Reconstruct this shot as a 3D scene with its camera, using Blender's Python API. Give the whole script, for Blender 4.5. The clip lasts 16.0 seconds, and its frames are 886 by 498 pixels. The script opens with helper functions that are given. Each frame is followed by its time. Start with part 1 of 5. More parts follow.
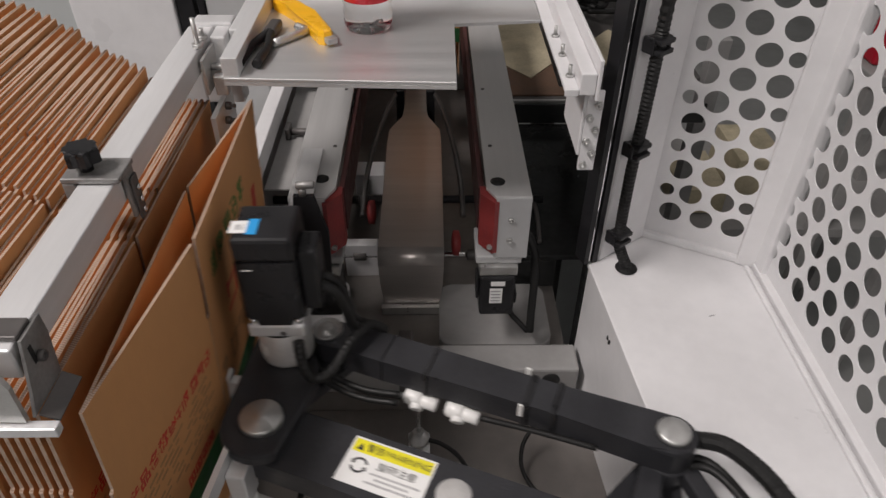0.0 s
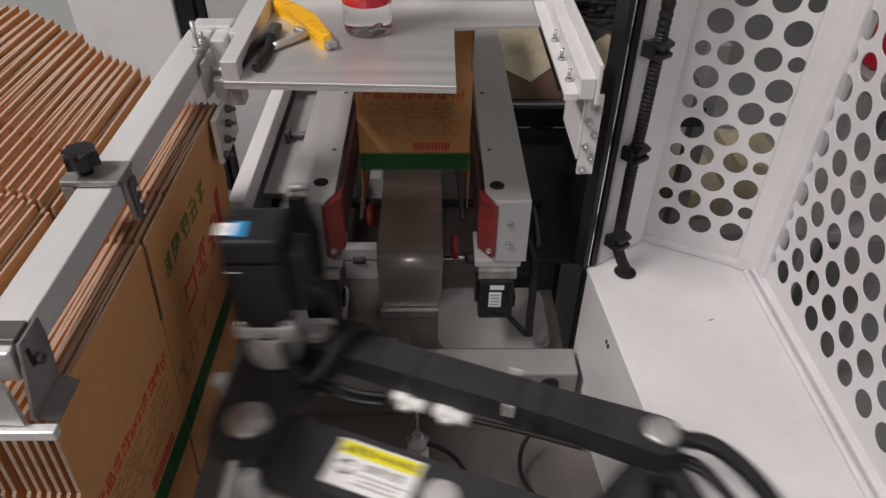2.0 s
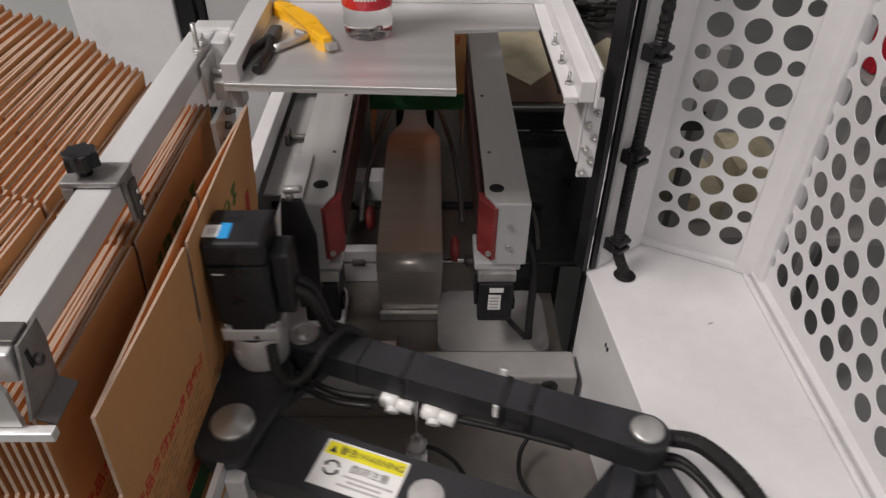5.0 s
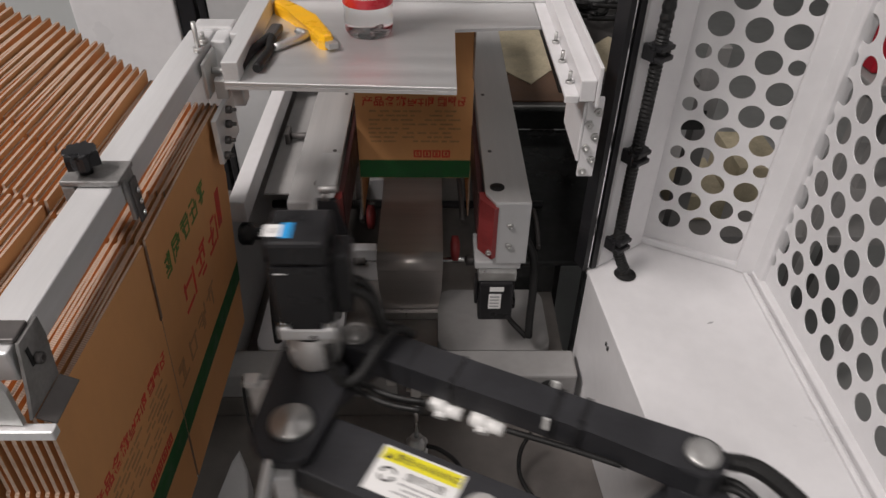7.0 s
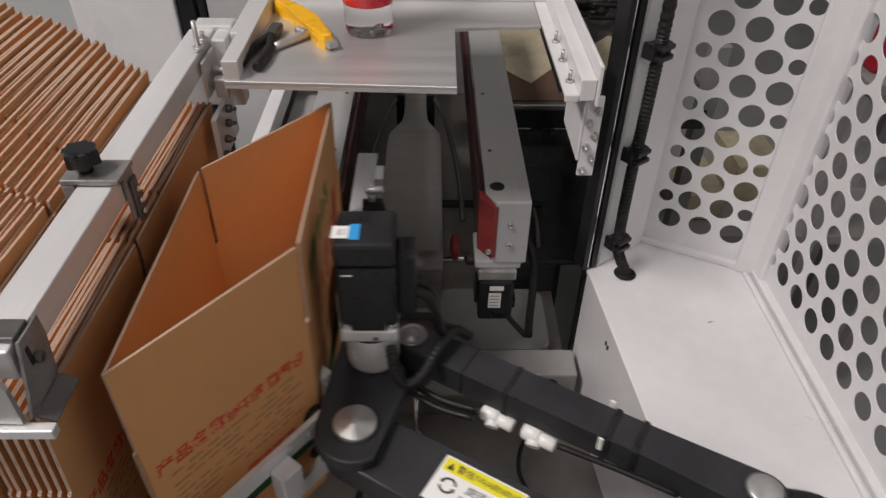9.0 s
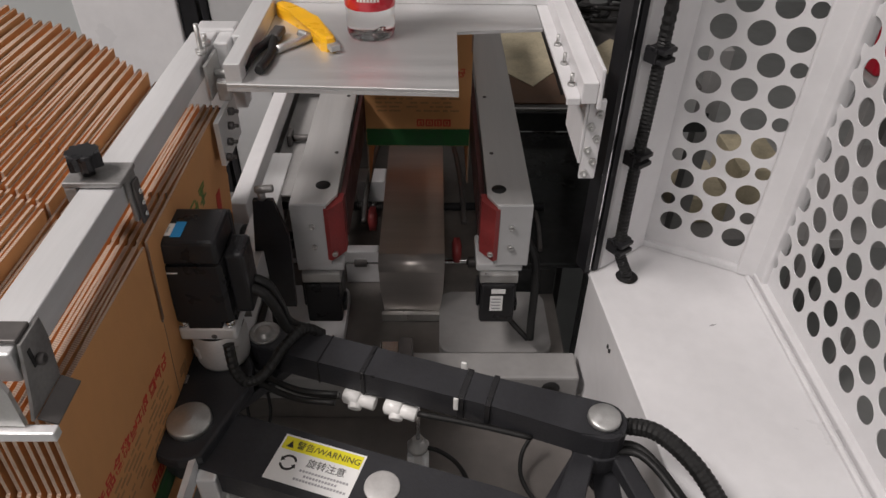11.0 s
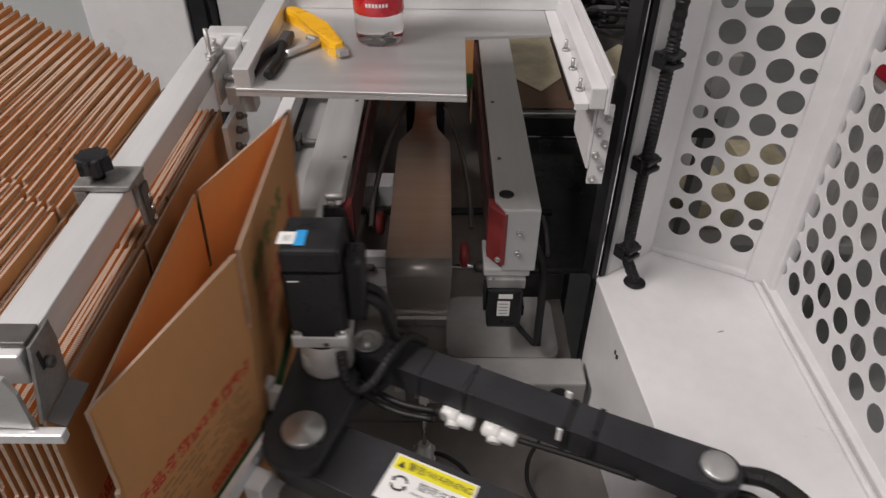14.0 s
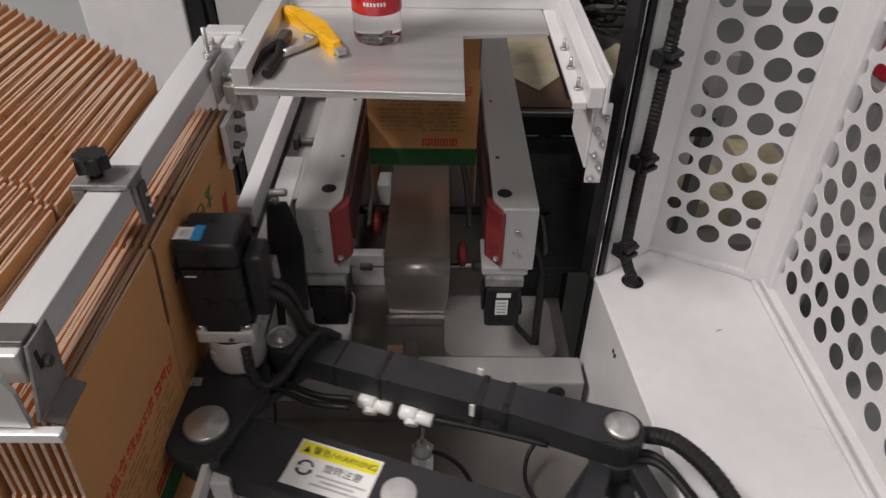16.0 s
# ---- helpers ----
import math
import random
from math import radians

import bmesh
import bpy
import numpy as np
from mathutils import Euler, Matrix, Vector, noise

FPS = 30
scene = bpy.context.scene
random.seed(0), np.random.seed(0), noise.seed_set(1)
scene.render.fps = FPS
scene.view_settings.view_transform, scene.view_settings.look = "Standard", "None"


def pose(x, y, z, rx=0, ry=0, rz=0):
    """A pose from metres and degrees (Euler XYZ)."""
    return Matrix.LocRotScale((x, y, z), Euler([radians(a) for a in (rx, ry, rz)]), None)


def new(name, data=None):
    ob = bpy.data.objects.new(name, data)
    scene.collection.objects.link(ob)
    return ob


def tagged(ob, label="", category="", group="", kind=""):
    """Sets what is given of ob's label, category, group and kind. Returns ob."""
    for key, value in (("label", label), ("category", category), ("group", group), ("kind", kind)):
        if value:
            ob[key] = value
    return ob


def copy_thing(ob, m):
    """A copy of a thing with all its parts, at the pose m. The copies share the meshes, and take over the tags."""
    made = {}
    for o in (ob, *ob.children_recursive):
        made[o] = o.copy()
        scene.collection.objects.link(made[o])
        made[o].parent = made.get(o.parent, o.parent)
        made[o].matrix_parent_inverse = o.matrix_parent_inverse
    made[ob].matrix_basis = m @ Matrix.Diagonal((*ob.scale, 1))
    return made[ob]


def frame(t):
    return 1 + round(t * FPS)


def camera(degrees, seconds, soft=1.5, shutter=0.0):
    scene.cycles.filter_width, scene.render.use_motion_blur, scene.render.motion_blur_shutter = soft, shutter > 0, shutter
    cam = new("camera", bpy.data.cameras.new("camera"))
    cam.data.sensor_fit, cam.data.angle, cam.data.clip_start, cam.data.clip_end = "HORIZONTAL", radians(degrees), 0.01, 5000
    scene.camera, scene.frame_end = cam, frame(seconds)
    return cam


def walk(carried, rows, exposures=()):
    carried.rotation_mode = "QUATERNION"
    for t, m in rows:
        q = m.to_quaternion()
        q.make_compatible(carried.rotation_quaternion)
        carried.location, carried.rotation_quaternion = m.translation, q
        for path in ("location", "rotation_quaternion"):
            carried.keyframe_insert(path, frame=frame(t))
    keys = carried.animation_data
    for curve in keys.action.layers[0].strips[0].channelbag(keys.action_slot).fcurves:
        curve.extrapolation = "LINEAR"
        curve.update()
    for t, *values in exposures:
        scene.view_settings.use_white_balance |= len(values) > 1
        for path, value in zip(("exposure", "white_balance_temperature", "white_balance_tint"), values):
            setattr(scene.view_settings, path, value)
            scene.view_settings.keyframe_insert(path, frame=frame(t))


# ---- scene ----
# ---------------------------------------------------------------- camera
cam = camera(65.0, 16.0, soft=1.5, shutter=0.55)
EYE = (0.0, 0.0, 1.0)
TURNS = [
    (0.0, 50.810, -0.397, -0.896),
    (0.5, 50.811, -0.500, -0.941),
    (1.0, 50.956, -0.559, -0.929),
    (1.5, 51.081, -0.572, -0.910),
    (2.0, 51.109, -0.539, -0.873),
    (2.5, 51.131, -0.520, -0.824),
    (3.0, 51.235, -0.570, -0.775),
    (3.5, 51.350, -0.642, -0.772),
    (4.0, 51.357, -0.662, -0.784),
    (6.5, 51.236, -0.791, -0.754),
    (7.0, 51.232, -0.741, -0.718),
    (7.5, 51.296, -0.780, -0.675),
    (8.0, 51.296, -0.780, -0.675),
    (8.5, 51.229, -0.782, -0.698),
    (9.0, 51.162, -0.770, -0.700),
    (11.5, 51.527, -0.728, -0.413),
    (12.0, 51.680, -0.698, -0.243),
    (12.5, 51.763, -0.629, -0.097),
    (13.0, 51.745, -0.556, 0.016),
    (13.5, 51.729, -0.510, 0.049),
    (14.0, 51.776, -0.558, 0.085),
    (14.5, 51.787, -0.573, 0.058),
    (15.0, 51.735, -0.614, 0.035),
    (15.5, 51.689, -0.639, 0.014),
    (16.0, 51.697, -0.653, -0.039),
]
walk(cam, [(t, pose(*EYE, rx, ry, rz)) for t, rx, ry, rz in TURNS], exposures=[(0.0, 0.0), (16.0, 0.0)])

# ---------------------------------------------------------------- light
world = bpy.data.worlds.new("hall_air")
scene.world = world
world.use_nodes = True
world.node_tree.nodes["Background"].inputs[0].default_value = (0.95, 0.96, 1.0, 1)
world.node_tree.nodes["Background"].inputs[1].default_value = 0.16


def unseen_lamp(x, y, z, sx, sy, power, col=(1.0, 0.925, 0.90)):
    data = bpy.data.lights.new("unseen_lamp", "AREA")
    data.shape, data.size, data.size_y, data.energy, data.color = "RECTANGLE", sx, sy, power, col
    ob = new("unseen_lamp", data)
    ob.location = (x, y, z)
    return ob


# Unseen lamps: key from the left, with front, rear and right fill added.
for lx, ly, lz, power in ((-1.6, -0.1, 3.05, 90), (-0.2, -2.0, 2.6, 28), (0.0, 1.9, 3.0, 5), (1.7, 1.1, 2.9, 7)):
    unseen_lamp(lx, ly, lz, 0.55, 1.3, power)


# ---------------------------------------------------------------- materials
def mat(name, col, rough=0.5, metal=0.0, var=0.12, scale=18.0, bump=0.0, bump_scale=200.0, stretch=(1, 1, 1), coat=0.0, rvar=0.15, spec=0.5):
    m = bpy.data.materials.new(name)
    m.use_nodes = True
    nt = m.node_tree
    b = nt.nodes["Principled BSDF"]
    b.inputs["Metallic"].default_value = metal
    b.inputs["Coat Weight"].default_value = coat
    b.inputs["Specular IOR Level"].default_value = spec
    tc = nt.nodes.new("ShaderNodeTexCoord")
    mp = nt.nodes.new("ShaderNodeMapping")
    mp.inputs["Scale"].default_value = stretch
    nt.links.new(tc.outputs["Object"], mp.inputs[0])
    big = nt.nodes.new("ShaderNodeTexNoise")
    big.inputs["Scale"].default_value = scale
    big.inputs["Detail"].default_value = 5
    nt.links.new(mp.outputs[0], big.inputs["Vector"])
    fine = nt.nodes.new("ShaderNodeTexNoise")
    fine.inputs["Scale"].default_value = scale * 9
    fine.inputs["Detail"].default_value = 3
    nt.links.new(mp.outputs[0], fine.inputs["Vector"])
    mix = nt.nodes.new("ShaderNodeMath")
    mix.operation = "MULTIPLY_ADD"
    nt.links.new(fine.outputs["Fac"], mix.inputs[0])
    mix.inputs[1].default_value = 0.4
    nt.links.new(big.outputs["Fac"], mix.inputs[2])
    ramp = nt.nodes.new("ShaderNodeMapRange")
    ramp.inputs["From Min"].default_value, ramp.inputs["From Max"].default_value = 0.45, 0.95
    ramp.inputs["To Min"].default_value, ramp.inputs["To Max"].default_value = 1 - var, 1 + var
    nt.links.new(mix.outputs[0], ramp.inputs[0])
    mul = nt.nodes.new("ShaderNodeVectorMath")
    mul.operation = "SCALE"
    mul.inputs[0].default_value = col
    nt.links.new(ramp.outputs[0], mul.inputs["Scale"])
    nt.links.new(mul.outputs[0], b.inputs["Base Color"])
    rr = nt.nodes.new("ShaderNodeMapRange")
    rr.inputs["From Min"].default_value, rr.inputs["From Max"].default_value = 0.3, 0.7
    rr.inputs["To Min"].default_value, rr.inputs["To Max"].default_value = max(rough - rvar, 0.03), min(rough + rvar, 1)
    nt.links.new(big.outputs["Fac"], rr.inputs[0])
    nt.links.new(rr.outputs[0], b.inputs["Roughness"])
    if bump:
        n2 = nt.nodes.new("ShaderNodeTexNoise")
        n2.inputs["Scale"].default_value = bump_scale
        n2.inputs["Detail"].default_value = 4
        nt.links.new(mp.outputs[0], n2.inputs["Vector"])
        bp = nt.nodes.new("ShaderNodeBump")
        bp.inputs["Strength"].default_value = bump
        bp.inputs["Distance"].default_value = 0.002
        nt.links.new(n2.outputs["Fac"], bp.inputs["Height"])
        nt.links.new(bp.outputs[0], b.inputs["Normal"])
    return m


def board_edge(name, light, dark):
    """Cut edge of corrugated board: two liners with a wavy flute between them."""
    m = mat(name, light, 0.9, var=0.2, scale=30)
    nt = m.node_tree
    tc = nt.nodes.new("ShaderNodeTexCoord")
    w = nt.nodes.new("ShaderNodeTexWave")
    w.inputs["Scale"].default_value = 160
    w.inputs["Distortion"].default_value = 1.5
    nt.links.new(tc.outputs["Object"], w.inputs["Vector"])
    mx = nt.nodes.new("ShaderNodeMix")
    mx.data_type = "RGBA"
    mx.inputs["A"].default_value = (*dark, 1)
    mx.inputs["B"].default_value = (*light, 1)
    nt.links.new(w.outputs["Fac"], mx.inputs["Factor"])
    nt.links.new(mx.outputs["Result"], nt.nodes["Principled BSDF"].inputs["Base Color"])
    return m


KRAFT = mat("kraft_board", (0.67, 0.332, 0.130), 0.8, var=0.06, scale=9, bump=0.12, bump_scale=260, stretch=(1, 1, 0.5))
KRAFT_EDGE = board_edge("kraft_edge", (0.52, 0.385, 0.30), (0.31, 0.205, 0.145))
INK_RED = mat("red_ink", (0.60, 0.055, 0.03), 0.75, var=0.25, scale=90)
INK_GREEN = mat("green_ink", (0.014, 0.095, 0.024), 0.75, var=0.25, scale=60)
INK_LEAF = mat("leaf_green_ink", (0.10, 0.19, 0.04), 0.75, var=0.25, scale=80)
INK_DARK = mat("faded_dark_ink", (0.44, 0.235, 0.10), 0.8, var=0.25, scale=90)
ALU = mat("milled_aluminium", (0.74, 0.745, 0.75), 0.45, 0.45, var=0.06, scale=30, bump=0.05, stretch=(1, 0.1, 1), rvar=0.08)
STEEL = mat("brushed_steel", (0.62, 0.615, 0.61), 0.42, 0.4, var=0.05, scale=60, bump=0.05, stretch=(1, 0.04, 1), rvar=0.06)
STEEL_X = mat("brushed_sheet_steel", (0.66, 0.66, 0.66), 0.42, 0.7, var=0.04, scale=70, bump=0.05, stretch=(0.05, 1, 1), rvar=0.05)
CHROME = mat("polished_steel", (0.75, 0.75, 0.75), 0.18, 1.0, var=0.08, scale=60, rvar=0.08)
PLATED = mat("zinc_plate", (0.55, 0.55, 0.54), 0.42, 0.8, var=0.12, scale=60)
MIDGREY = mat("mid_grey_paint", (0.30, 0.295, 0.29), 0.55, var=0.12, scale=8, bump=0.08, bump_scale=500)
CLAMP_GREY = mat("worn_grey_steel", (0.27, 0.265, 0.26), 0.45, 0.5, var=0.3, scale=30, bump=0.1)
DARKSTEEL = mat("dull_dark_steel", (0.115, 0.108, 0.105), 0.5, 0.5, var=0.3, scale=9, bump=0.1)
WHITE = mat("white_powder_coat", (0.73, 0.725, 0.735), 0.42, var=0.07, scale=6, bump=0.12, bump_scale=700)
GREY = mat("light_grey_paint", (0.47, 0.475, 0.48), 0.5, var=0.08, scale=8, bump=0.08, bump_scale=500)
BLACK = mat("black_anodised", (0.016, 0.016, 0.018), 0.4, 0.1, var=0.3, scale=30, spec=0.35)
ARM_BLACK = mat("black_painted_casting", (0.027, 0.0275, 0.031), 0.42, 0.0, var=0.25, scale=25, bump=0.15, bump_scale=400, spec=0.32)
RUBBER = mat("black_rubber", (0.013, 0.013, 0.013), 0.55, var=0.3, scale=40, bump=0.2, spec=0.35)
PLASTIC = mat("black_plastic", (0.016, 0.016, 0.0175), 0.35, var=0.2, scale=40, spec=0.35)
BELT_RED = mat("red_belt", (0.26, 0.035, 0.035), 0.55, var=0.25, scale=30, bump=0.1)
BELT_DARK = mat("dark_red_belt_edge", (0.07, 0.025, 0.025), 0.6, var=0.3, scale=40)
CERAMIC = mat("white_plastic_fitting", (0.80, 0.80, 0.78), 0.35, var=0.04, scale=30)
GEARBOX = mat("cast_gearbox_grey", (0.58, 0.57, 0.56), 0.5, 0.35, var=0.12, scale=40, bump=0.1)
PAPER = mat("white_sticker", (0.82, 0.82, 0.81), 0.5, var=0.03, scale=30)
YELLOW = mat("yellow_sticker", (0.80, 0.72, 0.02), 0.45, var=0.05, scale=30)
BLUE = mat("cyan_sticker", (0.03, 0.33, 0.72), 0.45, var=0.05, scale=30)
INK = mat("black_ink", (0.03, 0.03, 0.03), 0.6, var=0.1, scale=50)
INK_PALE = mat("grey_ink", (0.35, 0.35, 0.36), 0.6, var=0.1, scale=50)
KNIFE_Y = mat("yellow_plastic", (0.88, 0.47, 0.012), 0.32, var=0.06, scale=40, coat=0.2)
CAP_RED = mat("red_film_label", (0.62, 0.012, 0.03), 0.3, var=0.08, scale=30, coat=0.3)
DARK_SHEET = mat("black_gloss_sheet", (0.026, 0.027, 0.027), 0.16, 0.0, var=0.4, scale=8, spec=0.4)
SLIDE = mat("worn_slide_steel", (0.50, 0.465, 0.44), 0.36, 0.72, var=0.10, scale=50, bump=0.05, stretch=(0.05, 1, 1), rvar=0.05)
DECK = mat("dull_steel_deck", (0.20, 0.184, 0.172), 0.5, 0.4, var=0.22, scale=5, bump=0.08)
FLOOR = mat("grey_hall_floor", (0.36, 0.365, 0.36), 0.5, var=0.2, scale=1.5, bump=0.05)
HALL = mat("hall_wall_paint", (0.45, 0.47, 0.47), 0.7, var=0.06, scale=1.0)
TAN = mat("worn_yellow_card", (0.50, 0.44, 0.31), 0.8, var=0.25, scale=20)
BROWN = mat("dark_brown_card", (0.12, 0.07, 0.045), 0.8, var=0.25, scale=20)
RED_CLOTH = mat("red_plastic_crate", (0.45, 0.012, 0.03), 0.5, var=0.15, scale=20)
PET = bpy.data.materials.new("clear_pet")
PET.use_nodes = True
_b = PET.node_tree.nodes["Principled BSDF"]
_b.inputs["Base Color"].default_value = (0.97, 0.98, 0.98, 1)
_b.inputs["Transmission Weight"].default_value = 1.0
_b.inputs["Roughness"].default_value = 0.06
_b.inputs["IOR"].default_value = 1.3


# ---------------------------------------------------------------- mesh tools
def box(bm, x0, y0, z0, x1, y1, z1, bev=0.0, m=None):
    vs = [bm.verts.new((x, y, z)) for x in (x0, x1) for y in (y0, y1) for z in (z0, z1)]
    fs = [bm.faces.new([vs[i] for i in q]) for q in ((0, 1, 3, 2), (4, 6, 7, 5), (0, 4, 5, 1), (2, 3, 7, 6), (0, 2, 6, 4), (1, 5, 7, 3))]
    if bev:
        es = list({e for f in fs for e in f.edges})
        r = bmesh.ops.bevel(bm, geom=es, offset=bev, segments=2, profile=0.5, affect="EDGES")
        vs = list({v for f in r["faces"] for v in f.verts} | {v for v in vs if v.is_valid})
    if m:
        bmesh.ops.transform(bm, matrix=m, verts=vs)
    return vs


def prism(bm, pts, z0, z1, bev=0.0, m=None):
    """Upright prism over a polygon."""
    lo = [bm.verts.new((x, y, z0)) for x, y in pts]
    hi = [bm.verts.new((x, y, z1)) for x, y in pts]
    n = len(pts)
    fs = [bm.faces.new(lo[::-1]), bm.faces.new(hi)]
    fs += [bm.faces.new((lo[i], lo[(i + 1) % n], hi[(i + 1) % n], hi[i])) for i in range(n)]
    vs = lo + hi
    if bev:
        es = [e for e in fs[1].edges]
        r = bmesh.ops.bevel(bm, geom=es, offset=bev, segments=2, profile=0.5, affect="EDGES")
        vs = list({v for f in r["faces"] for v in f.verts} | {v for v in vs if v.is_valid})
    if m:
        bmesh.ops.transform(bm, matrix=m, verts=vs)
    return vs


def turned(bm, prof, seg=24, m=None):
    """Lathe: rows of (radius, height) about z, closed at both ends."""
    rings = []
    for r, z in prof:
        rings.append([bm.verts.new((r * math.cos(2 * math.pi * i / seg), r * math.sin(2 * math.pi * i / seg), z)) for i in range(seg)])
    for a, b in zip(rings, rings[1:]):
        for i in range(seg):
            f = bm.faces.new((a[i], a[(i + 1) % seg], b[(i + 1) % seg], b[i]))
            f.smooth = True
    bm.faces.new(rings[0][::-1])
    bm.faces.new(rings[-1])
    vs = [v for r in rings for v in r]
    if m:
        bmesh.ops.transform(bm, matrix=m, verts=vs)
    return vs


def rod(bm, a, b, r, seg=16, cham=0.0):
    a, b = Vector(a), Vector(b)
    d = b - a
    q = d.to_track_quat("Z", "Y").to_matrix().to_4x4()
    h = d.length
    c = min(cham, r * 0.6, h * 0.4)
    prof = [(r - c, 0), (r, c), (r, h - c), (r - c, h)] if c else [(r, 0), (r, h)]
    return turned(bm, prof, seg, Matrix.Translation(a) @ q)


def sweep(bm, pts, r, seg=10, ribs=0.0):
    """Round hose along points, smoothed; ribs: depth of its corrugation."""
    P = [Vector(p) for p in pts]
    fine = []
    for i in range(len(P) - 1):
        p0, p1, p2, p3 = P[max(i - 1, 0)], P[i], P[i + 1], P[min(i + 2, len(P) - 1)]
        n = max(4, int((p2 - p1).length / (0.0026 if ribs else 0.012)))
        for k in range(n):
            t = k / n
            fine.append(0.5 * ((2 * p1) + (p2 - p0) * t + (2 * p0 - 5 * p1 + 4 * p2 - p3) * t * t + (3 * p1 - p0 - 3 * p2 + p3) * t ** 3))
    fine.append(P[-1])
    rings, side = [], None
    for i, p in enumerate(fine):
        d = (fine[min(i + 1, len(fine) - 1)] - fine[max(i - 1, 0)]).normalized()
        side = (side - d * side.dot(d)).normalized() if side else d.orthogonal().normalized()
        up = d.cross(side)
        rr = r - (ribs if i % 2 else 0)
        rings.append([bm.verts.new(p + rr * (math.cos(2 * math.pi * k / seg) * side + math.sin(2 * math.pi * k / seg) * up)) for k in range(seg)])
    for a, b in zip(rings, rings[1:]):
        for k in range(seg):
            f = bm.faces.new((a[k], a[(k + 1) % seg], b[(k + 1) % seg], b[k]))
            f.smooth = not ribs
    bm.faces.new(rings[0][::-1])
    bm.faces.new(rings[-1])


def mesh_of(name, bm, *mats):
    me = bpy.data.meshes.new(name)
    bmesh.ops.recalc_face_normals(bm, faces=bm.faces[:])
    bm.to_mesh(me)
    bm.free()
    for m in mats:
        me.materials.append(m)
    return me


def part(name, bm, material, parent, label=""):
    me = bm if isinstance(bm, bpy.types.Mesh) else mesh_of(name, bm, material)
    ob = new(name, me)
    ob.parent = parent
    if label:
        ob["label"] = label
    return ob


def thing(name, label, category, at=(0, 0, 0), rz=0.0, group="", kind=""):
    ob = new(name)
    ob.empty_display_size = 0.03
    ob.matrix_basis = pose(*at, 0, 0, rz)
    return tagged(ob, label, category, group, kind)


def solid(name, bm, material, label, category, group="", kind=""):
    return tagged(new(name, mesh_of(name, bm, material)), label, category, group, kind)


def boxes(*rows, bev=0.002):
    bm = bmesh.new()
    for r in rows:
        box(bm, *r, bev=bev)
    return bm


def words(text, size, material, parent, m, name="lettering", depth=0.0002, bold=0.0):
    """Flat lettering from the built-in font, its left foot at m."""
    cu = bpy.data.curves.new(name, "FONT")
    cu.body, cu.size, cu.extrude, cu.offset = text, size, depth, bold
    tmp = bpy.data.objects.new(name, cu)
    scene.collection.objects.link(tmp)
    me = bpy.data.meshes.new_from_object(tmp.evaluated_get(bpy.context.evaluated_depsgraph_get()))
    bpy.data.objects.remove(tmp)
    me.materials.clear()
    me.materials.append(material)
    ob = new(name, me)
    ob.parent = parent
    ob.matrix_basis = m
    return ob


def screw(bm, at, axis=(0, 0, 1), r=0.005, h=0.004):
    """Socket-head screw with a hollow."""
    q = Vector(axis).to_track_quat("Z", "Y").to_matrix().to_4x4()
    turned(bm, [(r, 0), (r, h * 0.8), (r * 0.85, h), (r * 0.5, h), (r * 0.45, h * 0.5)], 12, Matrix.Translation(at) @ q)


# ---------------------------------------------------------------- hall round the machine
def hall():
    solid("hall_floor", boxes((-4, -4, -0.80, 4, 5, -0.70), bev=0), FLOOR, "grey painted concrete factory floor", "floor", kind="structure")
    for nm, r in (("wall_north", (-4, 5, -0.7, 4, 5.2, 3.4)), ("wall_south", (-4, -4.2, -0.7, 4, -4, 3.4)),
                  ("wall_west", (-4.2, -4, -0.7, -4, 5, 3.4)), ("wall_east", (4, -4, -0.7, 4.2, 5, 3.4))):
        solid(nm, boxes(r, bev=0), HALL, "plain pale painted factory hall wall", "wall", kind="structure")
    solid("ceiling", boxes((-4.2, -4.2, 3.4, 4.2, 5.2, 3.5), bev=0), HALL, "plain pale factory hall ceiling", "ceiling", kind="structure")


hall()


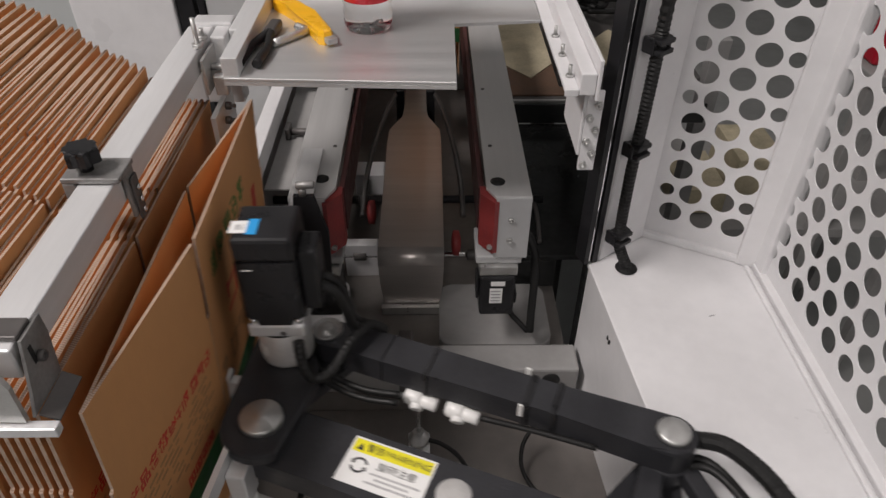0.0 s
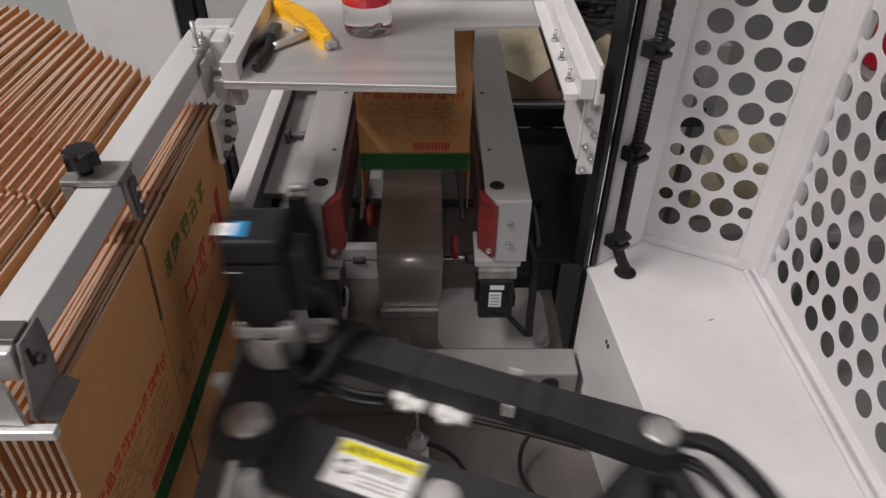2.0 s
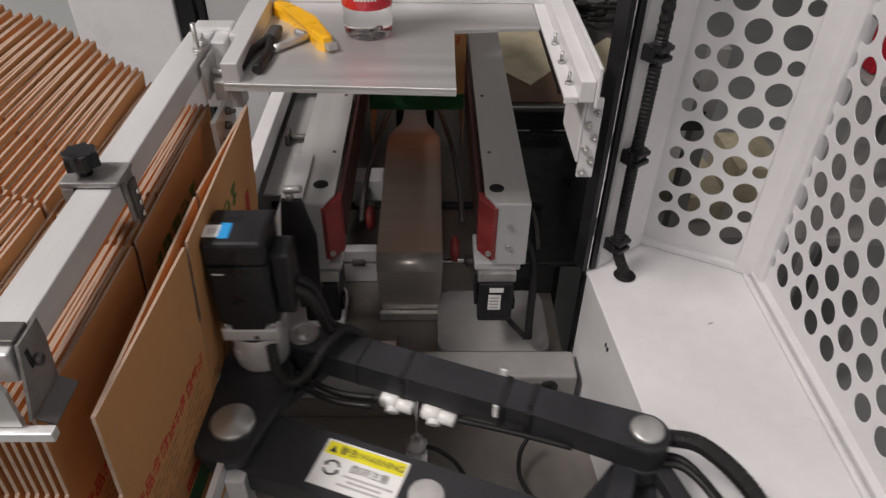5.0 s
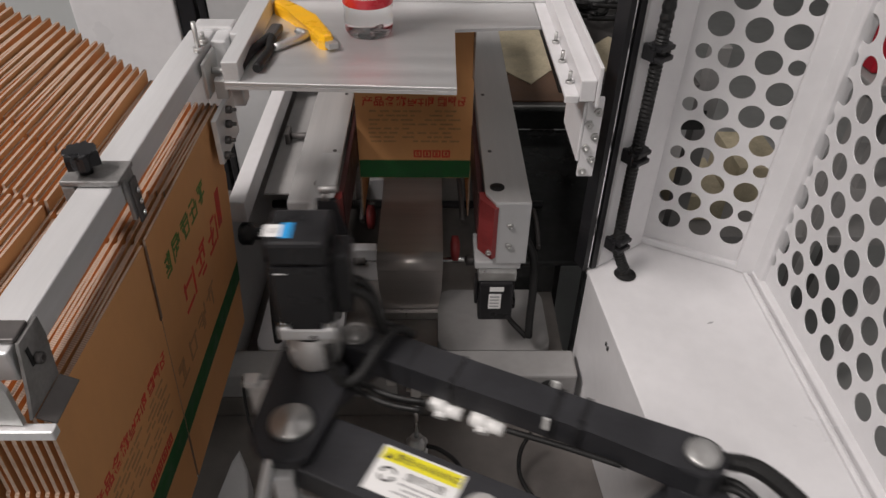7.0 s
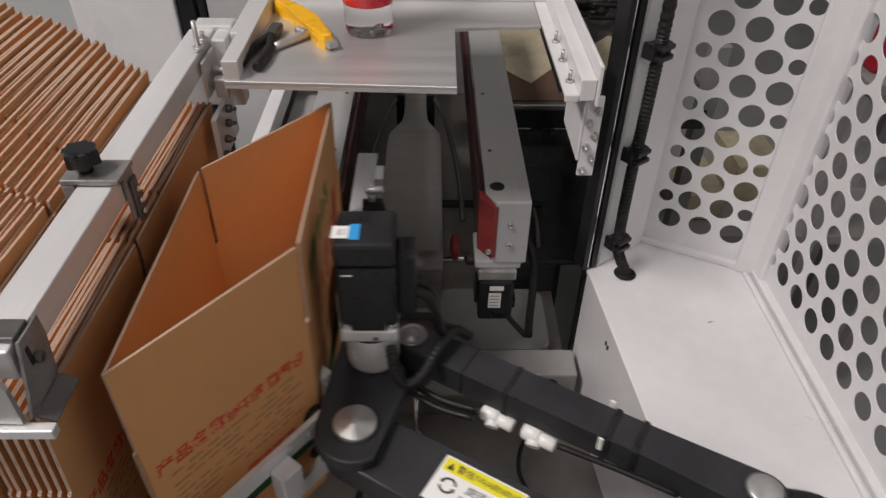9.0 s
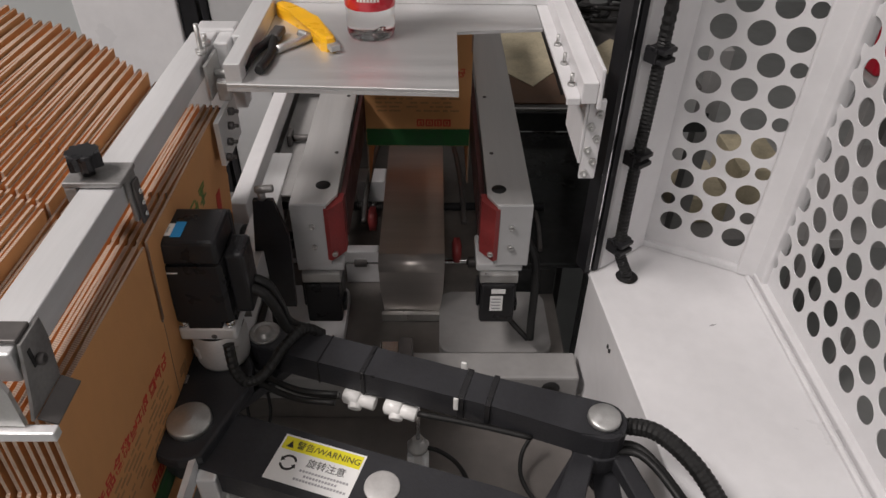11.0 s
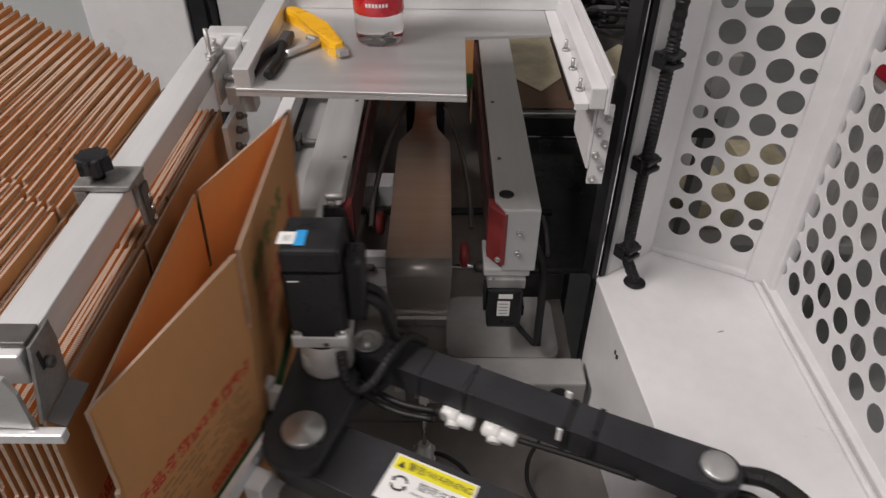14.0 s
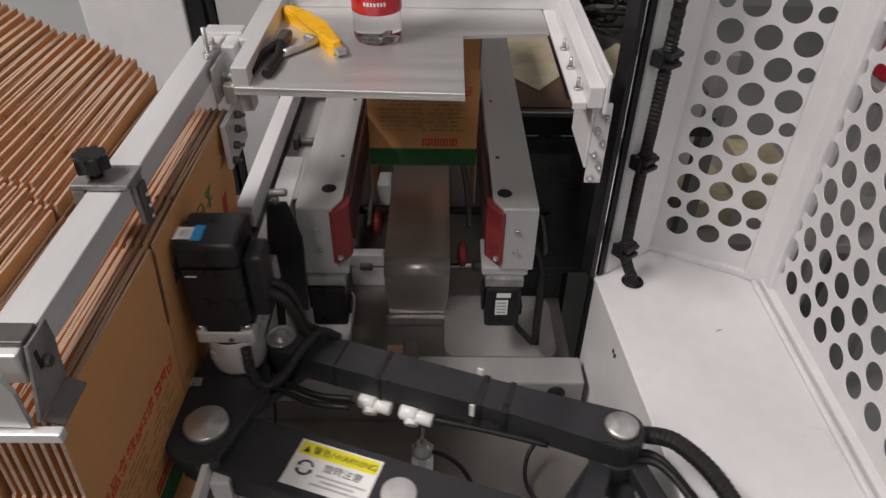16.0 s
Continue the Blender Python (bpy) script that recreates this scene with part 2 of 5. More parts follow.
# ---------------------------------------------------------------- machine base
def machine_base():
    base = thing("machine_base", "dull dark steel machine bed with welded cross beam", "machine base", (0, 0, 0))
    part("bed_plate", boxes((-0.75, 0.05, 0.13, 0.24, 0.66, 0.15)), DECK, base, "stained dull steel bed plate")
    bm = bmesh.new()
    box(bm, -0.46, 0.66, 0.19, 0.212, 0.711, 0.2375, 0.004)
    part("cross_beam", bm, MIDGREY, base, "grey painted square steel tube")
    for x in (-0.241, 0.172):
        bm = bmesh.new()
        turned(bm, [(0.0005, 0), (0.013, 0), (0.013, 0.0012), (0.0005, 0.0012)], 20, pose(x, 0.6595, 0.2165, 90))
        part("beam_hole", bm, RUBBER, base, "round cable hole")
    part("bed_front", boxes((-0.46, 0.6605, 0.13, 0.2, 0.668, 0.1898), bev=0.001), DECK, base)
    part("under_plate", boxes((-0.46, 0.71, 0.17, 0.212, 2.3, 0.18)), DECK, base)
    for x in (-0.46, 0.2005):
        part("bed_side", boxes((x, 0.66, -0.70, x + 0.01, 2.3, 0.17), bev=0.001), GREY, base)
    # pale rounded covers let into the bed behind the beam
    for x0, x1, y0, y1 in ((-0.272, -0.140, 0.745, 0.90), (0.012, 0.188, 0.745, 0.885)):
        pts = []
        for cx, cy, a0 in ((x1 - 0.02, y1 - 0.02, 0), (x0 + 0.02, y1 - 0.02, 90), (x0 + 0.02, y0 + 0.02, 180), (x1 - 0.02, y0 + 0.02, 270)):
            pts += [(cx + 0.02 * math.cos(radians(a0 + k * 18)), cy + 0.02 * math.sin(radians(a0 + k * 18))) for k in range(6)]
        bm = bmesh.new()
        prism(bm, pts, 0.1805, 0.2, 0.003)
        # the right cover is pale too; its shade is painted as mid grey
        part("cover", bm, WHITE if x0 < 0 else MIDGREY, base, "pale rounded sheet cover" if x0 < 0 else "grey rounded sheet cover")
    return base


machine_base()


def side_frame():
    """Grey panel and white rails between magazine and tunnel."""
    f = thing("tunnel_stand", "white and grey painted steel stand beside the belt tunnel", "machine stand", (0, 0, 0))
    part("rail", boxes((-0.284, 0.80, 0.405, -0.260, 1.35, 0.440)), WHITE, f, "white painted steel rail")
    part("cross_rail", boxes((-0.2598, 1.22, 0.41, -0.19, 1.25, 0.438)), WHITE, f)
    part("side_panel", boxes((-0.30, 0.716, 0.18, -0.29, 1.5, 0.40)), GREY, f)
    part("floor_panel", boxes((-0.2595, 0.90, 0.384, -0.188, 1.6, 0.388), bev=0.001), MIDGREY, f)
    part("panel_post", boxes((-0.2595, 1.57, 0.1805, -0.188, 1.6, 0.3838), bev=0.001), GREY, f)
    part("back_panel", boxes((-0.45, 1.66, 0.1805, 0.11, 1.67, 0.40)), MIDGREY, f)
    bm = bmesh.new()
    rod(bm, (-0.245, 1.06, 0.398), (-0.19, 1.06, 0.398), 0.006)
    box(bm, -0.249, 1.045, 0.3885, -0.241, 1.075, 0.410, 0.002)
    part("stop_pin", bm, DARKSTEEL, f)
    bm = bmesh.new()
    rod(bm, (-0.265, 0.80, 0.385), (-0.197, 0.80, 0.385), 0.0065)
    turned(bm, [(0.013, 0), (0.017, 0.004), (0.017, 0.018), (0.009, 0.022), (0.009, 0.03)], 16, pose(-0.275, 0.80, 0.385, 0, 90))
    part("adjusting_knob", bm, PLASTIC, f, "black plastic hand knob on a rod")
    return f


side_frame()


def perforated(name, w, h, even, odd, small, z_even, parent, m):
    """Sheet with staggered round holes cut through. even, odd: first hole of the alternate rows; small: places of half-size holes in odd rows."""
    bm = bmesh.new()
    r, dx, dz, seg, th = 0.0150, 0.0418, 0.0345, 20, 0.0013
    holes = []
    for j in range(-1, int(h / dz)):
        z = z_even + j * dz
        if not 0.02 < z < h - 0.02:
            continue
        x = (odd if j % 2 else even) - dx
        while x < w - 0.017:
            if x > 0.017 and not (j % 2 and any(abs(x - q) < 0.022 for q in small)):
                holes.append((x, z, r))
            x += dx
        if j % 2:
            holes += [(q, z, 0.0095) for q in small]
    outer = [bm.verts.new((x, 0, z)) for x, z in ((0, 0), (w, 0), (w, h), (0, h))]
    edges = [bm.edges.new((outer[i], outer[(i + 1) % 4])) for i in range(4)]
    for x, z, rr in holes:
        ring = [bm.verts.new((x + rr * math.cos(2 * math.pi * i / seg), 0, z + rr * math.sin(2 * math.pi * i / seg))) for i in range(seg)]
        edges += [bm.edges.new((ring[i], ring[(i + 1) % seg])) for i in range(seg)]
    bmesh.ops.triangle_fill(bm, edges=edges, use_beauty=True, use_dissolve=False)
    dead = []
    for f in bm.faces:
        c = f.calc_center_median()
        for x, z, rr in holes:
            if (c.x - x) ** 2 + (c.z - z) ** 2 < (rr * 0.93) ** 2 and all((v.co.x - x) ** 2 + (v.co.z - z) ** 2 < (rr * 1.02) ** 2 for v in f.verts):
                dead.append(f)
                break
    bmesh.ops.delete(bm, geom=dead, context="FACES")
    g = bmesh.ops.extrude_face_region(bm, geom=bm.faces[:])
    bmesh.ops.translate(bm, vec=(0, th, 0), verts=[v for v in g["geom"] if isinstance(v, bmesh.types.BMVert)])
    ob = part(name, bm, WHITE, parent, "white sheet with punched round holes")
    ob.matrix_basis = m
    return ob


def cabinet():
    c = thing("side_cabinet", "white powder-coated side cabinet with a flat top", "cabinet", (0, 0, 0))
    top = [(0.2155, 0.728), (0.252, 0.765), (0.300, 0.800), (0.450, 0.722), (0.452, -0.10), (0.285, -0.10)]
    bm = bmesh.new()
    prism(bm, top, 0.374, 0.380, 0.0015)
    part("top_sheet", bm, WHITE, c)
    inner = [(0.2175, 0.727), (0.254, 0.763), (0.300, 0.797), (0.447, 0.72), (0.449, -0.098), (0.287, -0.098)]
    bm = bmesh.new()
    prism(bm, inner, -0.70, 0.374)
    part("body", bm, WHITE, c)
    # flat black disc stands in for the dark inside of the conduit's hole
    bm = bmesh.new()
    turned(bm, [(0.0005, 0), (0.013, 0), (0.015, 0.0012), (0.0005, 0.0013)], 24, pose(0.2655, 0.716, 0.3805))
    part("conduit_hole", bm, RUBBER, c, "black rubber cable grommet")
    bm = bmesh.new()
    prism(bm, [(0, 0), (0.006, 0.001), (0.010, 0.0035), (0.004, 0.003)], 0.3802, 0.3806, m=pose(0.350, 0.622, 0))
    part("scratch", bm, INK_PALE, c, "small dark scratch in the paint")
    bm = bmesh.new()
    for y in (0.61, 0.618):
        rod(bm, (0.2265, y, 0.345), (0.2262, y, 0.350), 0.0018, 8)
    part("vent_hole", bm, INK, c)
    return c


cabinet()


def guard():
    g = thing("guard_fence", "white steel machine guard of perforated panels and posts", "guard fence", (0, 0, 0.0))
    ang = math.degrees(math.atan2(0.722 - 0.800, 0.450 - 0.300))
    perforated("rear_panel", 0.150, 1.15, 0.038, 0.058, (0.0265, 0.1305), 0.042, g, pose(0.299, 0.797, 0.388, 0, 0, ang))
    perforated("side_panel", 0.62, 1.15, 0.025, 0.049, (0.0165,), 0.073, g, pose(0.447, 0.712, 0.388, 0, 0, -89.8))
    # folded bottom rails and corner post
    bm = bmesh.new()
    box(bm, 0, -0.004, 0, 0.165, 0.012, 0.010, 0.002, pose(0.298, 0.7935, 0.3803, 0, 0, ang))
    part("bottom_rail", bm, WHITE, g)
    bm = bmesh.new()
    box(bm, 0, -0.010, 0, 0.80, 0.008, 0.010, 0.002, pose(0.447, 0.716, 0.3803, 0, 0, -89.8))
    box(bm, 0, -0.020, 0, 0.80, -0.014, 0.005, 0.001, pose(0.447, 0.716, 0.3803, 0, 0, -89.8))
    part("bottom_rail", bm, WHITE, g)
    bm = bmesh.new()
    box(bm, -0.024, -0.012, 0, 0.004, 0.010, 1.2, 0.003, pose(0.4445, 0.7235, 0.3803, 0, 0, ang))
    box(bm, -0.006, -0.010, 0, 0.020, 0.010, 1.2, 0.003, pose(0.449, 0.712, 0.3803, 0, 0, -89.8))
    part("corner_post", bm, WHITE, g, "white folded corner post")
    bm = bmesh.new()
    box(bm, -0.0235, -0.014, 0, 0.066, 0.014, 1.25, 0.003, pose(0.243, 0.757, 0.3803, 0, 0, 36))
    part("door_post", bm, WHITE, g, "white square steel post")
    bm = bmesh.new()
    prism(bm, [(0, 0), (0.007, 0), (0.007, 0.010), (0.013, 0.010), (0.013, 0), (0.0205, 0), (0.0205, 0.024), (0, 0.024)], 0, 1.3, 0, pose(0.2085, 0.722, 0.382, 0, 0, 20))
    part("slotted_post", bm, BLACK, g, "black anodised slotted aluminium profile")
    bm = bmesh.new()
    box(bm, 0.0088, 0.003, 0, 0.0112, 0.008, 1.3, 0, pose(0.2085, 0.722, 0.382, 0, 0, 20))
    part("slot_strip", bm, CHROME, g)
    return g


guard()


def conduit():
    c = thing("cable_conduit", "black corrugated cable conduit clipped to the white post", "cable", (0, 0, 0))
    bm = bmesh.new()
    sweep(bm, [(0.2655, 0.714, 0.372), (0.2640, 0.715, 0.388), (0.2560, 0.717, 0.405), (0.2480, 0.719, 0.435), (0.2465, 0.721, 0.53), (0.2480, 0.722, 0.61), (0.2485, 0.722, 0.69), (0.2490, 0.722, 0.76), (0.250, 0.722, 1.10)], 0.0078, 12, 0.0012)
    part("hose", bm, RUBBER, c)
    for z in (0.434, 0.566, 0.697, 0.83):
        bm = bmesh.new()
        box(bm, -0.011, -0.012, -0.009, 0.013, 0.010, -0.003, 0.0015)
        box(bm, -0.011, -0.012, 0.003, 0.013, 0.010, 0.009, 0.0015)
        box(bm, -0.013, -0.004, -0.009, -0.008, 0.012, 0.009, 0.001)
        box(bm, 0.009, -0.006, -0.009, 0.015, 0.012, 0.009, 0.001)
        o = part("clip", bm, PLASTIC, c, "black plastic hose clip")
        o.matrix_basis = pose(0.2475, 0.7215 if z > 0.5 else 0.719, z, 0, 0, 36)
    return c


conduit()


def behind_guard():
    """What shows through the punched holes."""
    r = thing("storage_rack", "grey rack with pale goods behind the guard", "rack", (0, 0, -0.7))
    part("board", boxes((0.62, 1.45, 0.55, 1.6, 1.95, 0.58)), MIDGREY, r)
    for x in (0.62, 1.56):
        part("upright", boxes((x, 1.45, 0, x + 0.04, 1.49, 1.1)), MIDGREY, r)
    for i, (x, y, m) in enumerate(((0.66, 1.52, TAN), (0.84, 1.60, TAN))):
        solid("parcel", boxes((x, y, -0.118, x + 0.13, y + 0.2, -0.04 + 0.04 * (i % 2))), m, "small tan card parcel lying on the rack", "parcel", "parcels on the rack")
    c = thing("tool_cart", "grey tool cart with a red bin on its tray", "cart", (0.98, 1.42, -0.70))
    part("tray", boxes((0, 0, 1.0, 0.30, 0.30, 1.03), bev=0.004), MIDGREY, c)
    for x, y in ((0.01, 0.01), (0.26, 0.01), (0.01, 0.26), (0.26, 0.26)):
        part("cart_leg", boxes((x, y, 0, x + 0.03, y + 0.03, 1.0), bev=0.002), MIDGREY, c)
    solid("bin", boxes((1.0, 1.47, 0.331, 1.12, 1.60, 0.47), bev=0.008), RED_CLOTH, "red plastic bin standing on the cart", "bin")


behind_guard()


# ---------------------------------------------------------------- shelf and its clutter
def tool_shelf():
    s = thing("tool_shelf", "brushed steel shelf tray with bolted side brackets", "shelf", (0, 0, 0))
    bm = bmesh.new()
    pts = [(-0.215, 0.6745), (0.027, 0.6645), (0.028, 0.823), (0.135, 0.836), (0.136, 1.15), (-0.215, 1.15)]
    prism(bm, pts, 0.676, 0.680, 0.0008)
    part("tray", bm, STEEL_X, s)
    bm = bmesh.new()
    prism(bm, [(-0.215, 0.6748), (0.027, 0.6648), (0.027, 0.668), (-0.215, 0.678)], 0.6715, 0.6758, 0.0005)
    part("front_fold", bm, STEEL, s)
    part("side_bar", boxes((-0.2155, 0.676, 0.6803, -0.1985, 0.9175, 0.701), bev=0.001), ALU, s, "square aluminium side bar")
    part("side_wall", boxes((-0.226, 0.760, 0.660, -0.2158, 1.15, 0.698)), ALU, s, "aluminium side wall")
    part("back_wall", boxes((-0.2153, 0.918, 0.6802, 0.1675, 0.922, 0.700), bev=0.001), ALU, s, "aluminium back wall")
    bm = bmesh.new()
    box(bm, 0.1365, 0.6505, 0.676, 0.1512, 1.15, 0.680, 0.0008)
    box(bm, 0.168, 0.645, 0.668, 0.172, 1.15, 0.712, 0.001)
    box(bm, 0.1365, 0.6475, 0.672, 0.151, 0.6502, 0.680, 0.001)
    part("side_channel", bm, WHITE, s, "white folded channel")
    part("stiffener", boxes((0.1513, 0.6475, 0.673, 0.1677, 1.15, 0.697), bev=0.0015), WHITE, s)
    for y in (0.678, 0.731, 0.784):
        bm = bmesh.new()
        screw(bm, (0.1455, y, 0.680), (0, 0, 1), 0.0042, 0.003)
        rod(bm, (0.1455, y, 0.6825), (0.1455, y, 0.693), 0.0021, 10)
        part("screw", bm, PLATED, s)
    bm = bmesh.new()
    box(bm, 0.166, 0.668, 0.570, 0.184, 0.673, 0.6678, 0.001)
    box(bm, 0.1625, 0.668, 0.590, 0.1658, 0.76, 0.6678, 0.001)
    part("hanging_bracket", bm, WHITE, s, "white bracket with bolt rows")
    for i, z in enumerate((0.578, 0.593, 0.608, 0.622, 0.637, 0.652)):
        bm = bmesh.new()
        x = 0.171 + 0.008 * (i % 2)
        rod(bm, (x, 0.668, z), (x, 0.659, z), 0.0020, 10)
        turned(bm, [(0.0048, 0), (0.0048, 0.003)], 6, pose(x, 0.6678, z, 90))
        part("bolt", bm, PLATED, s)
    return s


tool_shelf()


def knife():
    k = thing("utility_knife", "yellow plastic utility knife lying on the shelf", "knife", (-0.192, 0.884, 0.680), -57)
    prof = [(0, -0.006), (0.012, -0.012), (0.045, -0.0115), (0.085, -0.010), (0.150, -0.0125), (0.158, -0.006), (0.158, 0.006), (0.150, 0.0105), (0.085, 0.0125), (0.045, 0.0155), (0.012, 0.013), (0, 0.006)]
    bm = bmesh.new()
    prism(bm, [(x * 0.92, y * 0.84 + 0.006 * math.sin(x * 20) - 0.003) for x, y in prof], 0.0, 0.016, 0.006)
    part("handle", bm, KNIFE_Y, k)
    part("blade_holder", boxes((0.142, -0.008, 0.003, 0.155, 0.004, 0.010), bev=0.001), PLATED, k, "steel blade holder")


knife()


def bottle():
    b = thing("water_bottle", "clear plastic bottle with a red film label", "bottle", (-0.074, 0.815, 0.680))
    bm = bmesh.new()
    prof = [(0.010, 0.004), (0.020, 0.0015), (0.026, 0.0), (0.0285, 0.006), (0.0290, 0.020), (0.0275, 0.026), (0.0290, 0.032), (0.0290, 0.060), (0.0290, 0.12), (0.026, 0.15), (0.013, 0.175), (0.013, 0.19)]
    turned(bm, prof, 32)
    part("bottle_body", bm, PET, b)
    bm = bmesh.new()
    turned(bm, [(0.0292, 0.036), (0.0296, 0.037), (0.0296, 0.112), (0.0292, 0.113)], 32)
    part("wrap_label", bm, CAP_RED, b, "red film wrap label")
    bm = bmesh.new()
    for i in range(7):
        a = radians(-112 + i * 7.5)
        box(bm, -0.0013, -0.0002, 0, 0.0013, 0.0002, 0.004, 0, pose(0.0298 * math.cos(a), 0.0298 * math.sin(a), 0.047, 0, 0, math.degrees(a) + 90))
    part("label_print", bm, PAPER, b)
    bm = bmesh.new()
    turned(bm, [(0.0145, 0.188), (0.015, 0.190), (0.015, 0.203), (0.013, 0.205)], 24)
    part("screw_cap", bm, CAP_RED, b)
    bm = bmesh.new()
    for a in range(5):
        box(bm, 0.004, -0.002, 0.0005, 0.022, 0.002, 0.0035, 0.001, pose(0, 0, 0.001, 0, 0, a * 72))
    part("base_ribs", bm, PET, b)


bottle()


def shelf_tool():
    t = thing("pliers", "dark worn pliers lying against the shelf wall", "pliers", (-0.189, 0.735, 0.680), 84)
    for s in (-1, 1):
        bm = bmesh.new()
        sweep(bm, [(-0.04, s * 0.009, 0.006), (0.0, s * 0.0095, 0.007), (0.03, s * 0.004, 0.007), (0.045, 0.001 * s, 0.007)], 0.005, 8)
        part("grip", bm, RUBBER, t, "black rubber grip")
    part("jaws", boxes((0.042, -0.007, 0.002, 0.075, 0.007, 0.012), bev=0.003), DARKSTEEL, t)
    t2 = thing("hex_key", "short steel hex key lying on the shelf", "hex key", (-0.176, 0.752, 0.6852), 50)
    bm = bmesh.new()
    sweep(bm, [(0, 0, 0), (0.045, 0, 0), (0.05, 0.005, 0), (0.05, 0.018, 0)], 0.0048, 6)
    part("shaft", bm, PLATED, t2)


shelf_tool()


def under_shelf():
    b = thing("rear_table", "low dark table behind the belt tunnel", "table", (0, 0, -0.70))
    part("table_top", boxes((0.136, 1.372, 0.985, 0.46, 2.25, 1.0), bev=0.002), DARKSTEEL, b)
    part("edge_strip", boxes((0.136, 1.366, 0.980, 0.46, 1.3718, 1.0), bev=0.001), PLATED, b, "pale edge strip")
    for x, y in ((0.23, 1.40), (0.41, 1.40), (0.23, 2.2), (0.41, 2.2)):
        part("table_leg", boxes((x, y, 0, x + 0.03, y + 0.03, 0.985), bev=0.002), DARKSTEEL, b)
    bm = bmesh.new()
    prism(bm, [(0.15, 1.56), (0.227, 1.462), (0.30, 1.56), (0.42, 1.72), (0.30, 1.85), (0.16, 1.80)], 0.3045, 0.307, 0.0005)
    solid("card_sheet", bm, TAN, "stained yellowish card sheet lying on the low table", "card sheet", "loose card sheets")
    bm = bmesh.new()
    prism(bm, [(0.15, 1.385), (0.34, 1.385), (0.36, 1.60), (0.20, 1.62)], 0.3005, 0.3042, 0.0005)
    solid("card_sheet", bm, BROWN, "dark brown card sheet lying on the low table", "card sheet", "loose card sheets")
    g = thing("black_guide_plate", "glossy black sheet beside the belt tunnel", "guide plate", (0, 0, 0))
    part("sheet", boxes((0.136, 0.90, 0.24, 0.40, 1.354, 0.25)), DARK_SHEET, g)
    part("front_sheet", boxes((0.136, 0.90, 0.1805, 0.212, 0.905, 0.2398)), DARK_SHEET, g)
    part("rear_sheet", boxes((0.136, 1.355, 0.2502, 0.60, 1.360, 0.296)), DARK_SHEET, g)
    part("side_sheet", boxes((0.395, 0.905, -0.70, 0.40, 1.354, 0.2398)), DARK_SHEET, g)
    for pts in ([(0.165, 0.95, 0.255), (0.172, 1.0, 0.255), (0.16, 1.08, 0.256), (0.18, 1.2, 0.258)], [(0.185, 0.93, 0.256), (0.19, 1.03, 0.257), (0.175, 1.15, 0.258)]):
        bm = bmesh.new()
        sweep(bm, pts, 0.004, 8)
        part("grey_cable", bm, DARKSTEEL, g)


under_shelf()


